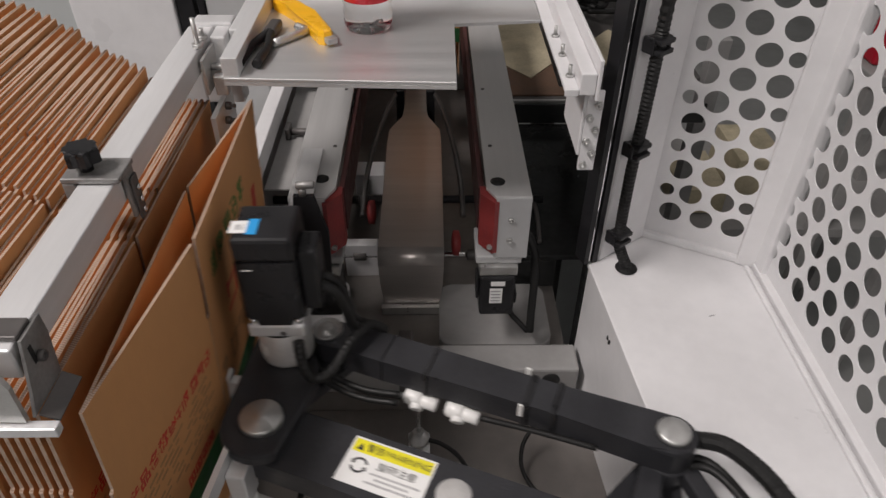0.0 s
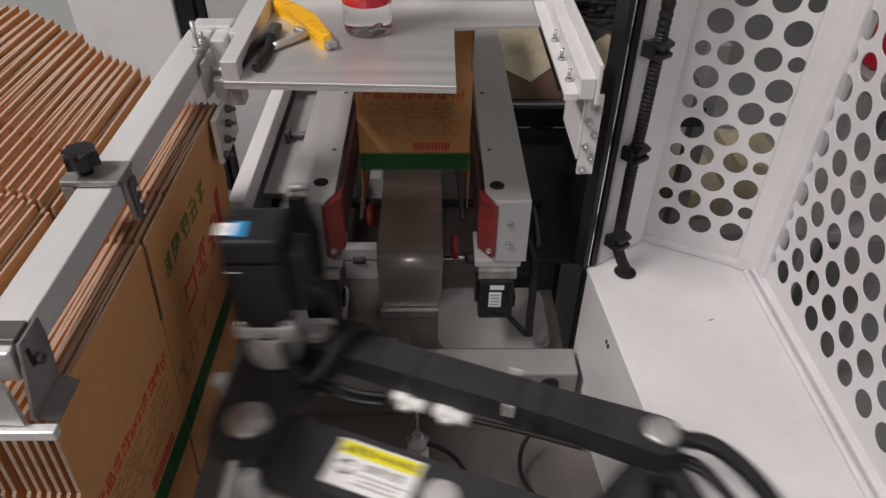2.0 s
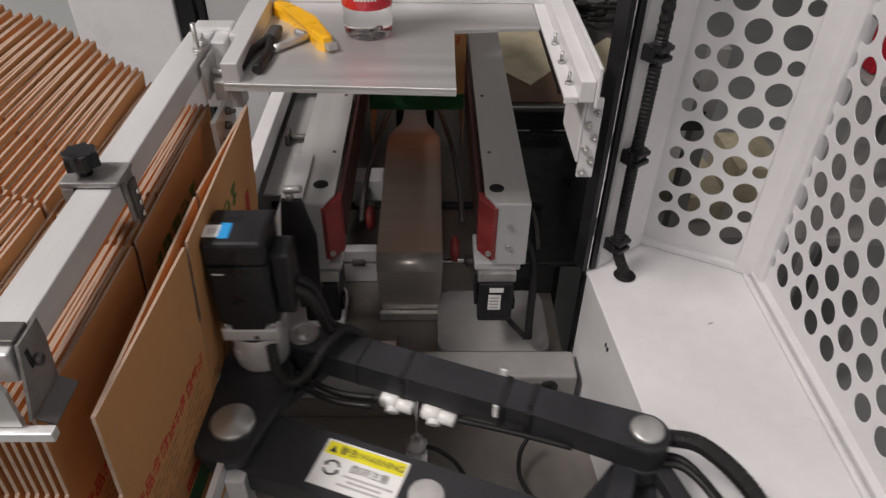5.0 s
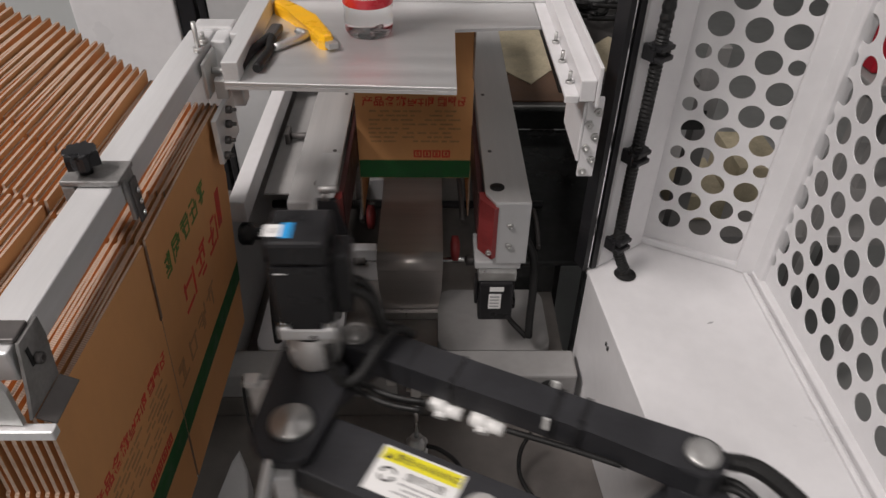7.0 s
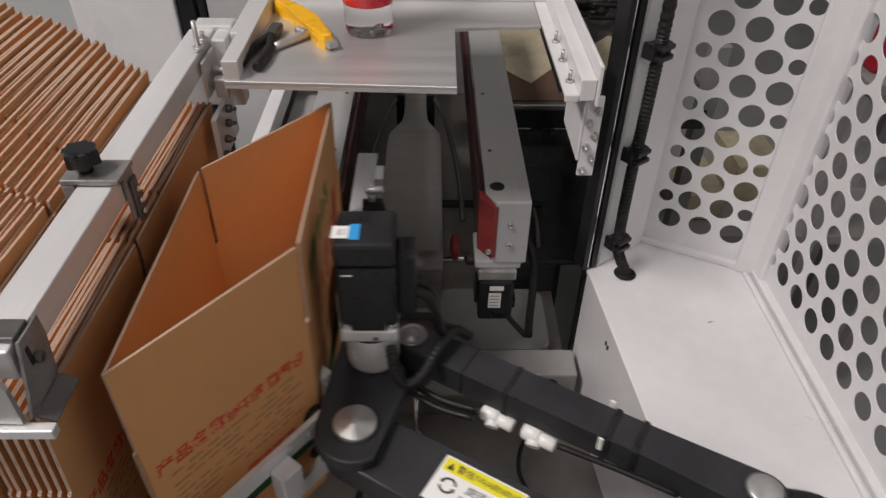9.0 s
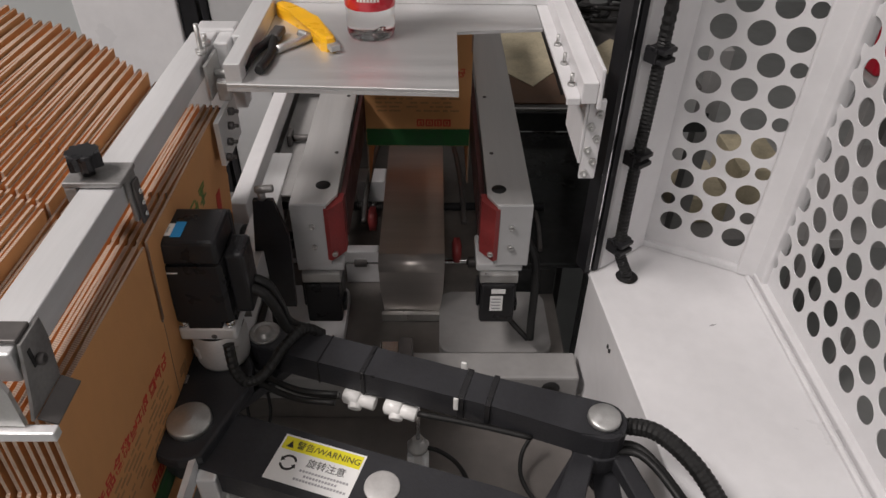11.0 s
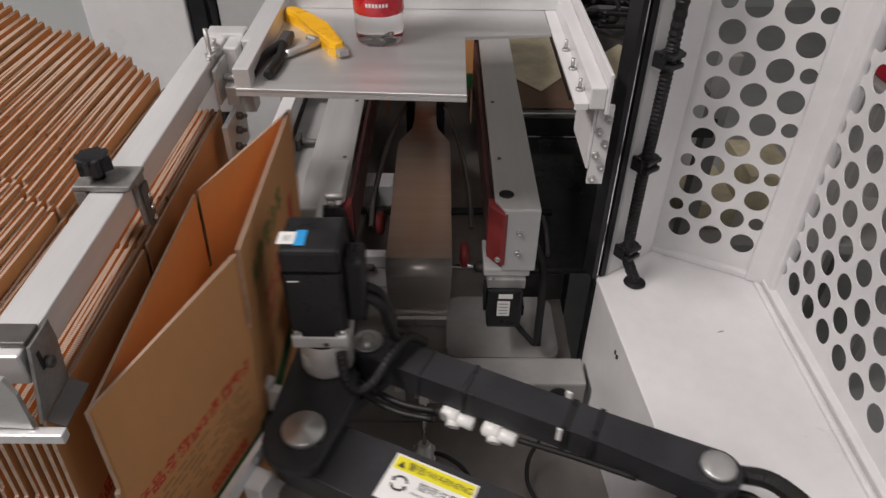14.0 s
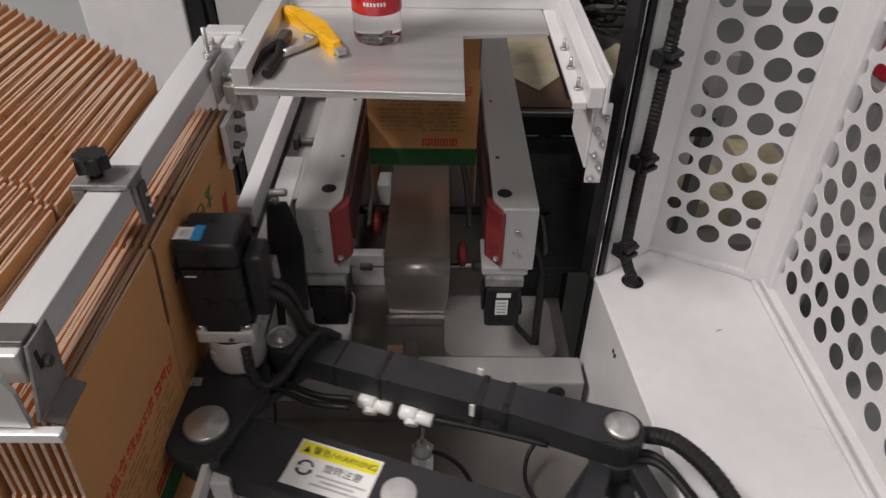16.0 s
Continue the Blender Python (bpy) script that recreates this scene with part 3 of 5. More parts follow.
# ---------------------------------------------------------------- belt tunnel
def belt_drive(side):
    """One side of the carton tunnel: box beam with a belt on its inner face and a motor below its front."""
    x_in, x_out = (-0.126, -0.186) if side < 0 else (0.073, 0.132)
    lo, hi = min(x_in, x_out), max(x_in, x_out)
    b = thing("belt_drive", "grey steel side belt drive with red belt and motor", "belt drive", (0, 0, 0), group="side belt drives")
    bm = bmesh.new()
    ch = 0.022
    if side < 0:
        pts = [(lo, 0.742), (hi - ch * 0.5, 0.742), (hi, 0.742 + ch), (hi, 1.60), (lo, 1.60)]
    else:
        pts = [(lo + ch * 0.5, 0.742), (hi, 0.742), (hi, 1.60), (lo, 1.60), (lo, 0.742 + ch)]
    prism(bm, pts, 0.478, 0.482, 0.0008)
    part("top_plate", bm, STEEL, b, "brushed grey top plate")
    bm = bmesh.new()
    box(bm, lo if side < 0 else lo + 0.012, 0.7385, 0.381, hi - 0.012 if side < 0 else hi, 0.742, 0.482, 0.0015)
    box(bm, (lo if side < 0 else hi - 0.003), 0.742, 0.40, (lo + 0.003 if side < 0 else hi), 1.60, 0.4778, 0.0008)
    part("front_plate", bm, GREY, b, "grey front plate")
    bm = bmesh.new()
    turned(bm, [(0.0005, 0), (0.0100, 0), (0.0100, 0.0006), (0.0005, 0.0006)], 24, pose(-0.147 if side < 0 else 0.089, 0.785 if side < 0 else 0.777, 0.4821))
    part("access_hole", bm, RUBBER, b, "round access hole")
    bm = bmesh.new()
    s = -side
    xb = x_in + s * 0.0095
    box(bm, min(x_in + s * 0.002, xb), 0.775, 0.405, max(x_in + s * 0.002, xb), 1.60, 0.474, 0.001)
    part("belt", bm, BELT_DARK, b, "dark red flat belt")
    bm = bmesh.new()
    xa = x_in + s * 0.0075
    prism(bm, [(x_in - s * 0.016, 0.7375), (x_in - s * 0.010, 0.7345), (xa, 0.757), (xa, 0.7745), (x_in, 0.7745)][::1 if side < 0 else -1], 0.392, 0.4765)
    part("belt_nose", bm, BELT_RED, b, "red belt running round its front roller")
    for x, z in ((x_in - s * 0.033, 0.447), (x_in - s * 0.033, 0.413), (x_in - s * 0.006, 0.402)):
        bm = bmesh.new()
        screw(bm, (x, 0.7385, z), (0, -1, 0), 0.0042, 0.004)
        part("screw", bm, PLATED, b)
    for y in (0.87, 1.05):
        bm = bmesh.new()
        screw(bm, (x_in - s * 0.012, y, 0.482), (0, 0, 1), 0.003, 0.001)
        part("screw", bm, DARKSTEEL, b)
    # motor and its bracket
    xm = -0.155 if side < 0 else 0.094
    part("motor_bracket", boxes((xm - 0.032, 0.742, 0.3680, xm + 0.032, 0.81, 0.3808)), GREY, b)
    bm = bmesh.new()
    box(bm, xm - 0.027, 0.735, 0.3510, xm + 0.027, 0.80, 0.3675, 0.002)
    part("motor_flange", bm, PLATED, b, "zinc plated motor flange")
    bm = bmesh.new()
    box(bm, xm - 0.025, 0.731, 0.2780, xm + 0.025, 0.79, 0.3505, 0.004)
    box(bm, xm - 0.030, 0.742, 0.3010, xm - 0.0255, 0.765, 0.3430, 0.002)
    box(bm, xm + 0.0255, 0.742, 0.2910, xm + 0.030, 0.765, 0.31, 0.002)
    m = part("motor", bm, PLASTIC, b, "black drive motor")
    if side > 0:
        part("rating_plate", boxes((xm - 0.011, 0.7302, 0.3030, xm + 0.007, 0.7308, 0.3310), (xm - 0.010, 0.7302, 0.3360, xm + 0.010, 0.7308, 0.3440), bev=0), PAPER, m, "white rating plate")
        bm = bmesh.new()
        for k in range(4):
            box(bm, xm - 0.009, 0.7297, 0.3070 + k * 0.006, xm + 0.004, 0.7301, 0.3090 + k * 0.006)
        part("plate_print", bm, INK_PALE, m)
    bm = bmesh.new()
    if side > 0:
        sweep(bm, [(xm + 0.035, 0.79, 0.40), (xm + 0.052, 0.765, 0.375), (xm + 0.055, 0.752, 0.33), (xm + 0.054, 0.742, 0.27), (xm + 0.054, 0.735, 0.24)], 0.006, 10)
        sweep(bm, [(xm + 0.015, 0.75, 0.2840), (xm + 0.025, 0.745, 0.2660), (xm + 0.038, 0.738, 0.2535), (xm + 0.05, 0.735, 0.24)], 0.0042, 8)
    else:
        sweep(bm, [(xm - 0.03, 0.785, 0.39), (xm - 0.058, 0.77, 0.375), (xm - 0.072, 0.755, 0.33), (xm - 0.075, 0.742, 0.27), (xm - 0.075, 0.735, 0.23)], 0.006, 10)
    part("motor_cable", bm, RUBBER, b, "black motor cable")
    return b


belt_drive(-1)
belt_drive(1)


def chute():
    c = thing("folding_chute", "brushed steel carton chute with curved nose", "chute", (0, 0, 0))
    cx, zt = -0.033, 0.297
    prof = [(0.842, 0.172), (0.8435, 0.205), (0.845, 0.235), (0.847, 0.275), (0.8495, 0.288), (0.856, 0.2945), (0.868, zt), (1.20, zt), (1.245, zt), (1.30, zt), (1.33, zt), (1.60, zt)]
    wid = [0.044, 0.047, 0.051, 0.0525, 0.053, 0.053, 0.053, 0.053, 0.051, 0.027, 0.024, 0.022]
    bm = bmesh.new()
    rows = [[bm.verts.new((cx - w, y, z)), bm.verts.new((cx + w, y, z))] for (y, z), w in zip(prof, wid)]
    for a, b in zip(rows, rows[1:]):
        f = bm.faces.new((a[0], a[1], b[1], b[0]))
        f.smooth = 0.27 < a[0].co.z < zt - 0.001
    g = bmesh.ops.extrude_face_region(bm, geom=bm.faces[:])
    bmesh.ops.translate(bm, vec=(0, 0.003, -0.004), verts=[v for v in g["geom"] if isinstance(v, bmesh.types.BMVert)])
    part("slide", bm, SLIDE, c)
    part("foot_plate", boxes((cx - 0.050, 0.832, 0.1805, cx + 0.050, 0.8415, 0.196), bev=0.001), PLATED, c)
    part("support", boxes((cx - 0.01, 0.90, 0.1805, cx + 0.01, 1.58, 0.289)), DARKSTEEL, c)
    for s in (-1, 1):
        bm = bmesh.new()
        sweep(bm, [(cx + s * 0.022, 1.40, 0.315), (cx + s * 0.045, 1.34, 0.32), (cx + s * 0.072, 1.20, 0.31), (cx + s * 0.086, 1.08, 0.29), (cx + s * 0.09, 1.0, 0.26)], 0.005, 8)
        part("guide_rod", bm, DARKSTEEL, c, "bent dark guide rod")
        part("rod_clamp", boxes((cx + s * 0.032 - 0.009, 1.35, 0.25, cx + s * 0.032 + 0.009, 1.44, 0.33), bev=0.003), BLACK, c)
        bm = bmesh.new()
        turned(bm, [(0.010, 0), (0.022, 0.003), (0.022, 0.013), (0.010, 0.016)], 24, pose(cx + s * 0.075 - 0.008, 1.02 if s < 0 else 0.93, 0.255, 0, 90))
        part("roller", bm, BELT_RED, c, "red plastic roller")
    part("side_block", boxes((-0.150, 0.93, 0.1805, -0.092, 0.95, 0.25), bev=0.002), WHITE, c, "white mounting block")
    part("side_block", boxes((-0.150, 1.15, 0.1805, -0.092, 1.20, 0.25), bev=0.002), WHITE, c, "white mounting block")
    return c


chute()


def shafts():
    s = thing("drive_shaft", "polished steel cross shaft under the belt tunnel", "shaft", (0, 0, 0), group="cross shafts")
    bm = bmesh.new()
    rod(bm, (-0.289, 0.935, 0.225), (0.2055, 0.935, 0.225), 0.0055, 16)
    part("bar", bm, CHROME, s)
    for x in (-0.135, 0.062):
        bm = bmesh.new()
        rod(bm, (x, 0.935, 0.225), (x + 0.022, 0.935, 0.225), 0.010, 16, 0.001)
        part("collar", bm, DARKSTEEL, s)
    s = thing("lead_screw", "dark threaded lead screw under the belt tunnel", "lead screw", (0, 0, 0), group="cross shafts")
    bm = bmesh.new()
    rod(bm, (-0.289, 1.05, 0.262), (0.2055, 1.05, 0.262), 0.0075, 14)
    part("core", bm, BLACK, s)
    bm = bmesh.new()
    for k in range(18):
        rod(bm, (-0.150 + k * 0.004, 1.05, 0.262), (-0.148 + k * 0.004, 1.05, 0.262), 0.0095, 12)
    part("thread", bm, DARKSTEEL, s)


shafts()


def outfeed():
    o = thing("outfeed_conveyor", "grey roller conveyor leading away from the belt tunnel", "conveyor", (0, 0, -0.70))
    for x in (-0.20, 0.115):
        part("side_rail", boxes((x, 1.68, 0.93, x + 0.03, 4.95, 1.02), bev=0.002), GREY, o)
        for y in (1.8, 3.3, 4.8):
            part("conveyor_leg", boxes((x, y, 0, x + 0.03, y + 0.03, 0.93), bev=0.002), GREY, o)
    me = None
    for k in range(52):
        bm = bmesh.new()
        rod(bm, (-0.169, 0, 0), (0.114, 0, 0), 0.022, 14)
        me = me or mesh_of("roller", bm, PLATED)
        r = part("roller", me, None, o)
        r.matrix_basis = pose(0, 1.72 + k * 0.062, 0.976)


outfeed()


def air_cylinder():
    c = thing("air_cylinder", "slim aluminium air cylinder standing on the bed plate", "air cylinder", (-0.017, 0.53, 0.15))
    bm = bmesh.new()
    box(bm, -0.0095, -0.0095, 0, 0.0095, 0.0095, 0.105, 0.002)
    for x in (-0.0095, 0.0095):
        for y in (-0.0095, 0.0095):
            rod(bm, (x, y, 0.001), (x, y, 0.104), 0.0042, 12)
    part("barrel", bm, ALU, c, "ribbed aluminium barrel")
    bm = bmesh.new()
    turned(bm, [(0.013, 0.1055), (0.013, 0.112), (0.008, 0.117), (0.007, 0.124)], 16)
    part("nose", bm, PLATED, c)
    bm = bmesh.new()
    rod(bm, (0, 0, 0.1245), (0, 0, 0.205), 0.0028, 10)
    part("piston_rod", bm, CHROME, c)
    bm = bmesh.new()
    box(bm, -0.006, -0.006, 0.2055, 0.006, 0.006, 0.222, 0.002)
    rod(bm, (-0.011, 0, 0.214), (0.011, 0, 0.214), 0.0025, 10)
    part("rod_eye", bm, PLATED, c)
    for pts in ([(0.012, -0.002, 0.108), (0.028, -0.006, 0.106), (0.050, -0.012, 0.088), (0.066, -0.022, 0.055), (0.072, -0.04, 0.02), (0.072, -0.06, 0.004)],
                [(0.014, -0.008, 0.035), (0.032, -0.012, 0.052), (0.055, -0.02, 0.050), (0.070, -0.035, 0.025), (0.076, -0.06, 0.004)]):
        bm = bmesh.new()
        sweep(bm, pts, 0.003, 8)
        part("air_hose", bm, RUBBER, c, "thin black air hose")
    k = thing("lever_bracket", "dark steel lever bracket on the cross beam", "bracket", (-0.03, 0.66, 0.262))
    part("lever", boxes((-0.016, -0.030, -0.045, 0.004, 0.015, 0.045), bev=0.003), DARKSTEEL, k)
    part("lug", boxes((0.006, -0.022, -0.040, 0.012, 0.0, -0.004)), PLATED, k)
    part("lug", boxes((-0.032, -0.014, -0.03, -0.018, -0.001, 0.0)), PLATED, k)
    part("plate", boxes((-0.042, 0.004, 0.001, -0.015, 0.03, 0.02), bev=0.002), CHROME, k)
    f = thing("hose_fitting", "small steel hose fitting with thin black cables", "fitting", (-0.245, 0.60, 0.15))
    bm = bmesh.new()
    turned(bm, [(0.008, 0), (0.008, 0.008), (0.005, 0.010), (0.005, 0.020)], 12)
    part("nipple", bm, CHROME, f)
    bm = bmesh.new()
    sweep(bm, [(0, 0, 0.018), (0.012, 0.012, 0.03), (0.015, 0.035, 0.045), (0.008, 0.058, 0.062)], 0.0022, 8)
    sweep(bm, [(0, 0, 0.015), (-0.012, 0.02, 0.035), (-0.02, 0.045, 0.06), (-0.02, 0.056, 0.09)], 0.0022, 8)
    part("cable", bm, RUBBER, f)
    h = thing("air_hose_loop", "thin black air hose lying on the bed plate", "hose", (0.13, 0.56, 0.15))
    bm = bmesh.new()
    sweep(bm, [(0.01, 0.03, 0.05), (-0.005, 0.012, 0.035), (-0.008, -0.012, 0.018), (0.004, -0.035, 0.006), (0.02, -0.05, 0.003)], 0.003, 8)
    part("hose", bm, RUBBER, h)
    w = thing("floor_bracket", "pale grey curved sheet bracket on the bed plate", "bracket", (-0.252, 0.515, 0.15))
    bm = bmesh.new()
    prism(bm, [(-0.03, -0.12), (0.02, -0.12), (0.022, -0.02), (0.012, 0.02), (-0.005, 0.05), (-0.012, 0.03), (-0.02, -0.05)], 0.0, 0.05, 0.004)
    part("sheet", bm, GREY, w)


air_cylinder()


# ---------------------------------------------------------------- carton magazine
FACE_X, HINGE_Y = -0.238, 0.457      # face of the waiting stack at its top, and the corner crease of the flat cartons
LEAN = 4.2                           # the waiting cartons stand with their feet set back
RISE, PITCH = 0.58, 0.0068           # slope of the magazine, thickness of one flat carton
BOARD = 0.0023
WIDE, DEEP = 0.180, 0.252            # carton sides
Z_FOOT, Z_LOW, Z_UP, Z_TOP = 0.300, 0.378, 0.552, 0.640


def magazine():
    m = thing("carton_magazine", "aluminium carton magazine with hold-down bar and clamps", "carton magazine", (0, 0, 0))
    # sloping bed under the stack
    bm = bmesh.new()
    box(bm, -0.42, 0.285, -0.006, -0.004, 0.705, -0.001, 0.001, Matrix.Translation((FACE_X - 0.028, 0, Z_FOOT - 0.018)) @ pose(0, 0, 0, 0, 30.1, 0))
    part("sloping_bed", bm, STEEL, m)
    bm = bmesh.new()
    box(bm, -0.2745, 0.280, 0.672, -0.2465, 0.775, 0.696, 0.0015)
    part("hold_down_bar", bm, ALU, m, "square aluminium hold-down bar")
    bm = bmesh.new()
    box(bm, -0.2705, 0.7755, 0.60, -0.226, 0.800, 0.700, 0.002)
    box(bm, -0.2430, 0.742, 0.640, -0.2265, 0.775, 0.6965, 0.002)
    box(bm, -0.300, 0.7755, 0.60, -0.2707, 0.800, 0.64, 0.002)
    box(bm, -0.320, 0.7755, 0.18, -0.3005, 0.80, 0.64, 0.002)
    part("end_block", bm, ALU, m, "aluminium end block and post")
    bm = bmesh.new()
    for k, (x, y, z) in enumerate(((-0.248, 0.735, 0.697), (-0.247, 0.712, 0.697))):
        rod(bm, (x, y, z), (x, y, z + 0.012 + 0.020 * k), 0.0026, 10)
        turned(bm, [(0.006, 0), (0.006, 0.005)], 6, pose(x, y, z))
    box(bm, -0.2432, 0.695, 0.650, -0.2395, 0.742, 0.690, 0.001)
    rod(bm, (-0.239, 0.720, 0.672), (-0.215, 0.720, 0.672), 0.004, 10)
    box(bm, -0.236, 0.704, 0.645, -0.222, 0.715, 0.668, 0.002)
    part("stop_fitting", bm, PLATED, m, "small plated stop with screws")
    part("stud_plate", boxes((-0.2345, 0.664, 0.586, -0.2285, 0.740, 0.6395), bev=0.001), ALU, m, "aluminium plate with a row of studs")
    for y, z in ((0.706, 0.632), (0.697, 0.619), (0.684, 0.606), (0.671, 0.594)):
        bm = bmesh.new()
        screw(bm, (-0.2285, y, z), (1, 0, 0), 0.0045, 0.006)
        rod(bm, (-0.2245, y, z), (-0.2175, y, z), 0.0022, 10)
        part("stud", bm, DARKSTEEL, m)
    # clamps along the bar
    for y in (0.472,):
        bm = bmesh.new()
        box(bm, -0.2860, y - 0.020, 0.6975, -0.2405, y + 0.012, 0.702, 0.001)
        box(bm, -0.2860, y - 0.020, 0.676, -0.2760, y + 0.012, 0.6975, 0.0015)
        box(bm, -0.2460, y - 0.006, 0.655, -0.2425, y + 0.012, 0.6975, 0.001)
        c = part("clamp", bm, CLAMP_GREY, m, "folded steel clamp on the bar")
        bm = bmesh.new()
        box(bm, -0.2423, y - 0.002, 0.650, -0.2400, y + 0.010, 0.690, 0.001, None)
        part("clamp_plate", bm, DARKSTEEL, c)
        bm = bmesh.new()
        for k in range(3):
            screw(bm, (-0.2400, y + 0.004, 0.657 + 0.011 * k), (1, 0, 0), 0.0026, 0.002)
        part("clamp_screw", bm, CHROME, c)
        bm = bmesh.new()
        prof = []
        for i in range(24):
            a = 2 * math.pi * i / 24
            r = 0.0145 + 0.0022 * math.cos(6 * a)
            prof.append((r * math.cos(a), r * math.sin(a)))
        prism(bm, prof, 0.010, 0.026, 0.003)
        turned(bm, [(0.006, 0), (0.006, 0.0105)], 14)
        o = part("knob", bm, PLASTIC, c, "black plastic star knob")
        o.matrix_basis = pose(-0.2695, y - 0.006, 0.702) @ Matrix.Diagonal((0.85, 0.85, 0.8, 1))
    # near end: folded plates over the bar's end
    bm = bmesh.new()
    prism(bm, [(-0.290, 0.6955), (-0.2475, 0.6955), (-0.2440, 0.682), (-0.2445, 0.6520), (-0.285, 0.655)], -0.266, -0.2625, 0.0, Matrix(((1, 0, 0, 0), (0, 0, -1, 0), (0, 1, 0, 0), (0, 0, 0, 1))))
    part("end_plate", bm, PLATED, m, "folded steel plate over the bar end")
    bm = bmesh.new()
    prism(bm, [(0.3108, 0.6975), (0.2864, 0.6975), (0.2751, 0.6653), (0.2680, 0.6500), (0.3057, 0.6497), (0.3114, 0.6815)], -0.2440, -0.2418, 0.0006, Matrix(((0, 0, 1, 0), (1, 0, 0, 0), (0, 1, 0, 0), (0, 0, 0, 1))))
    c = part("side_plate", bm, CLAMP_GREY, m, "worn angled steel plate with bolt slot")
    part("slot", boxes((-0.2417, 0.288, 0.676, -0.2412, 0.2915, 0.690), bev=0.0002), RUBBER, c)
    bm = bmesh.new()
    screw(bm, (-0.2417, 0.2945, 0.677), (1, 0, 0), 0.004, 0.004)
    part("clamp_screw", bm, DARKSTEEL, c)
    part("saddle_plate", boxes((-0.300, 0.2870, 0.6966, -0.2442, 0.3040, 0.7005), bev=0.001), DARKSTEEL, m, "dark saddle plate over the bar")
    bm = bmesh.new()
    box(bm, 0.0, 0.2700, -0.001, 0.013, 0.3050, 0.001, 0.0006, pose(-0.2416, 0, 0.6500, 0, 28, 0))
    part("lower_flange", bm, DARKSTEEL, m, "dark folded lower flange")
    bm = bmesh.new()
    box(bm, -0.42, 0.258, 0.643, -0.226, 0.2655, 0.651, 0.001)
    part("near_guide", bm, ALU, m, "flat aluminium guide strip")
    bm = bmesh.new()
    box(bm, -0.45, 0.262, 0.13, -0.43, 0.282, 0.66, 0.002)
    part("leg", bm, ALU, m)
    return m


magazine()


def panel_mesh(w, name):
    """Upright board panel with its top flap: outer face at y=0, foot crease at z=0."""
    h1, h2, s, t = Z_UP - Z_LOW, Z_TOP - Z_LOW, 0.0034, BOARD
    pts = [(0.0006, 0), (w - 0.0006, 0), (w - 0.0006, h1 - 0.002), (w - s, h1), (w - s, h2), (s, h2), (s, h1), (0.0006, h1 - 0.002)]
    bm = bmesh.new()
    a = [bm.verts.new((x, 0, z)) for x, z in pts]
    b = [bm.verts.new((x, t, z)) for x, z in pts]
    bm.faces.new(a)
    bm.faces.new(b[::-1])
    n = len(pts)
    for i in range(n):
        f = bm.faces.new((a[i], b[i], b[(i + 1) % n], a[(i + 1) % n]))
        f.material_index = 1
    return mesh_of(name, bm, KRAFT, KRAFT_EDGE)


def flap_mesh(w, name):
    bm = bmesh.new()
    h, t = Z_LOW - Z_FOOT, BOARD
    box(bm, 0.0022, 0, -h, w - 0.0022, t, -0.0008)
    for f in bm.faces:
        f.material_index = 0 if abs(f.calc_center_median().y - t / 2) > t * 0.4 else 1
    return mesh_of(name, bm, KRAFT, KRAFT_EDGE)


PANEL = {w: (panel_mesh(w, "panel"), flap_mesh(w, "bottom_flap")) for w in (WIDE, DEEP)}


def strip(x0, z0, x1, z1, d=0.0003):
    bm = bmesh.new()
    box(bm, x0, -d, z0, x1, -0.00005, z1)
    return bm


def glyph(bm, x, z, s, rng, d=0.0003):
    """A block character of unreadable print: a few bars of its size."""
    rows = rng.sample((0.02, 0.24, 0.46, 0.68, 0.84), rng.choice((2, 3, 3, 4)))
    for zz in rows:
        x0 = rng.choice((0.0, 0.05, 0.32))
        box(bm, x + s * x0, -d, z + s * zz, x + s * rng.uniform(max(0.55, x0 + 0.3), 0.9), -0.00005, z + s * (zz + 0.11))
    for xx in rng.sample((0.06, 0.28, 0.44, 0.60, 0.76), rng.choice((2, 2, 3))):
        z0 = rng.choice((0.0, 0.0, 0.4))
        box(bm, x + s * xx, -d * 0.7, z + s * z0, x + s * (xx + 0.12), -0.00004, z + s * rng.uniform(max(0.6, z0 + 0.35), 0.95))
    if rng.random() < 0.6:
        box(bm, -s * 0.07, -d * 0.5, -s * 0.24, s * 0.06, -0.00003, s * 0.24, 0, pose(x + s * rng.uniform(0.25, 0.65), 0, z + s * rng.uniform(0.3, 0.6), 0, rng.choice((-38, 35)), 0))


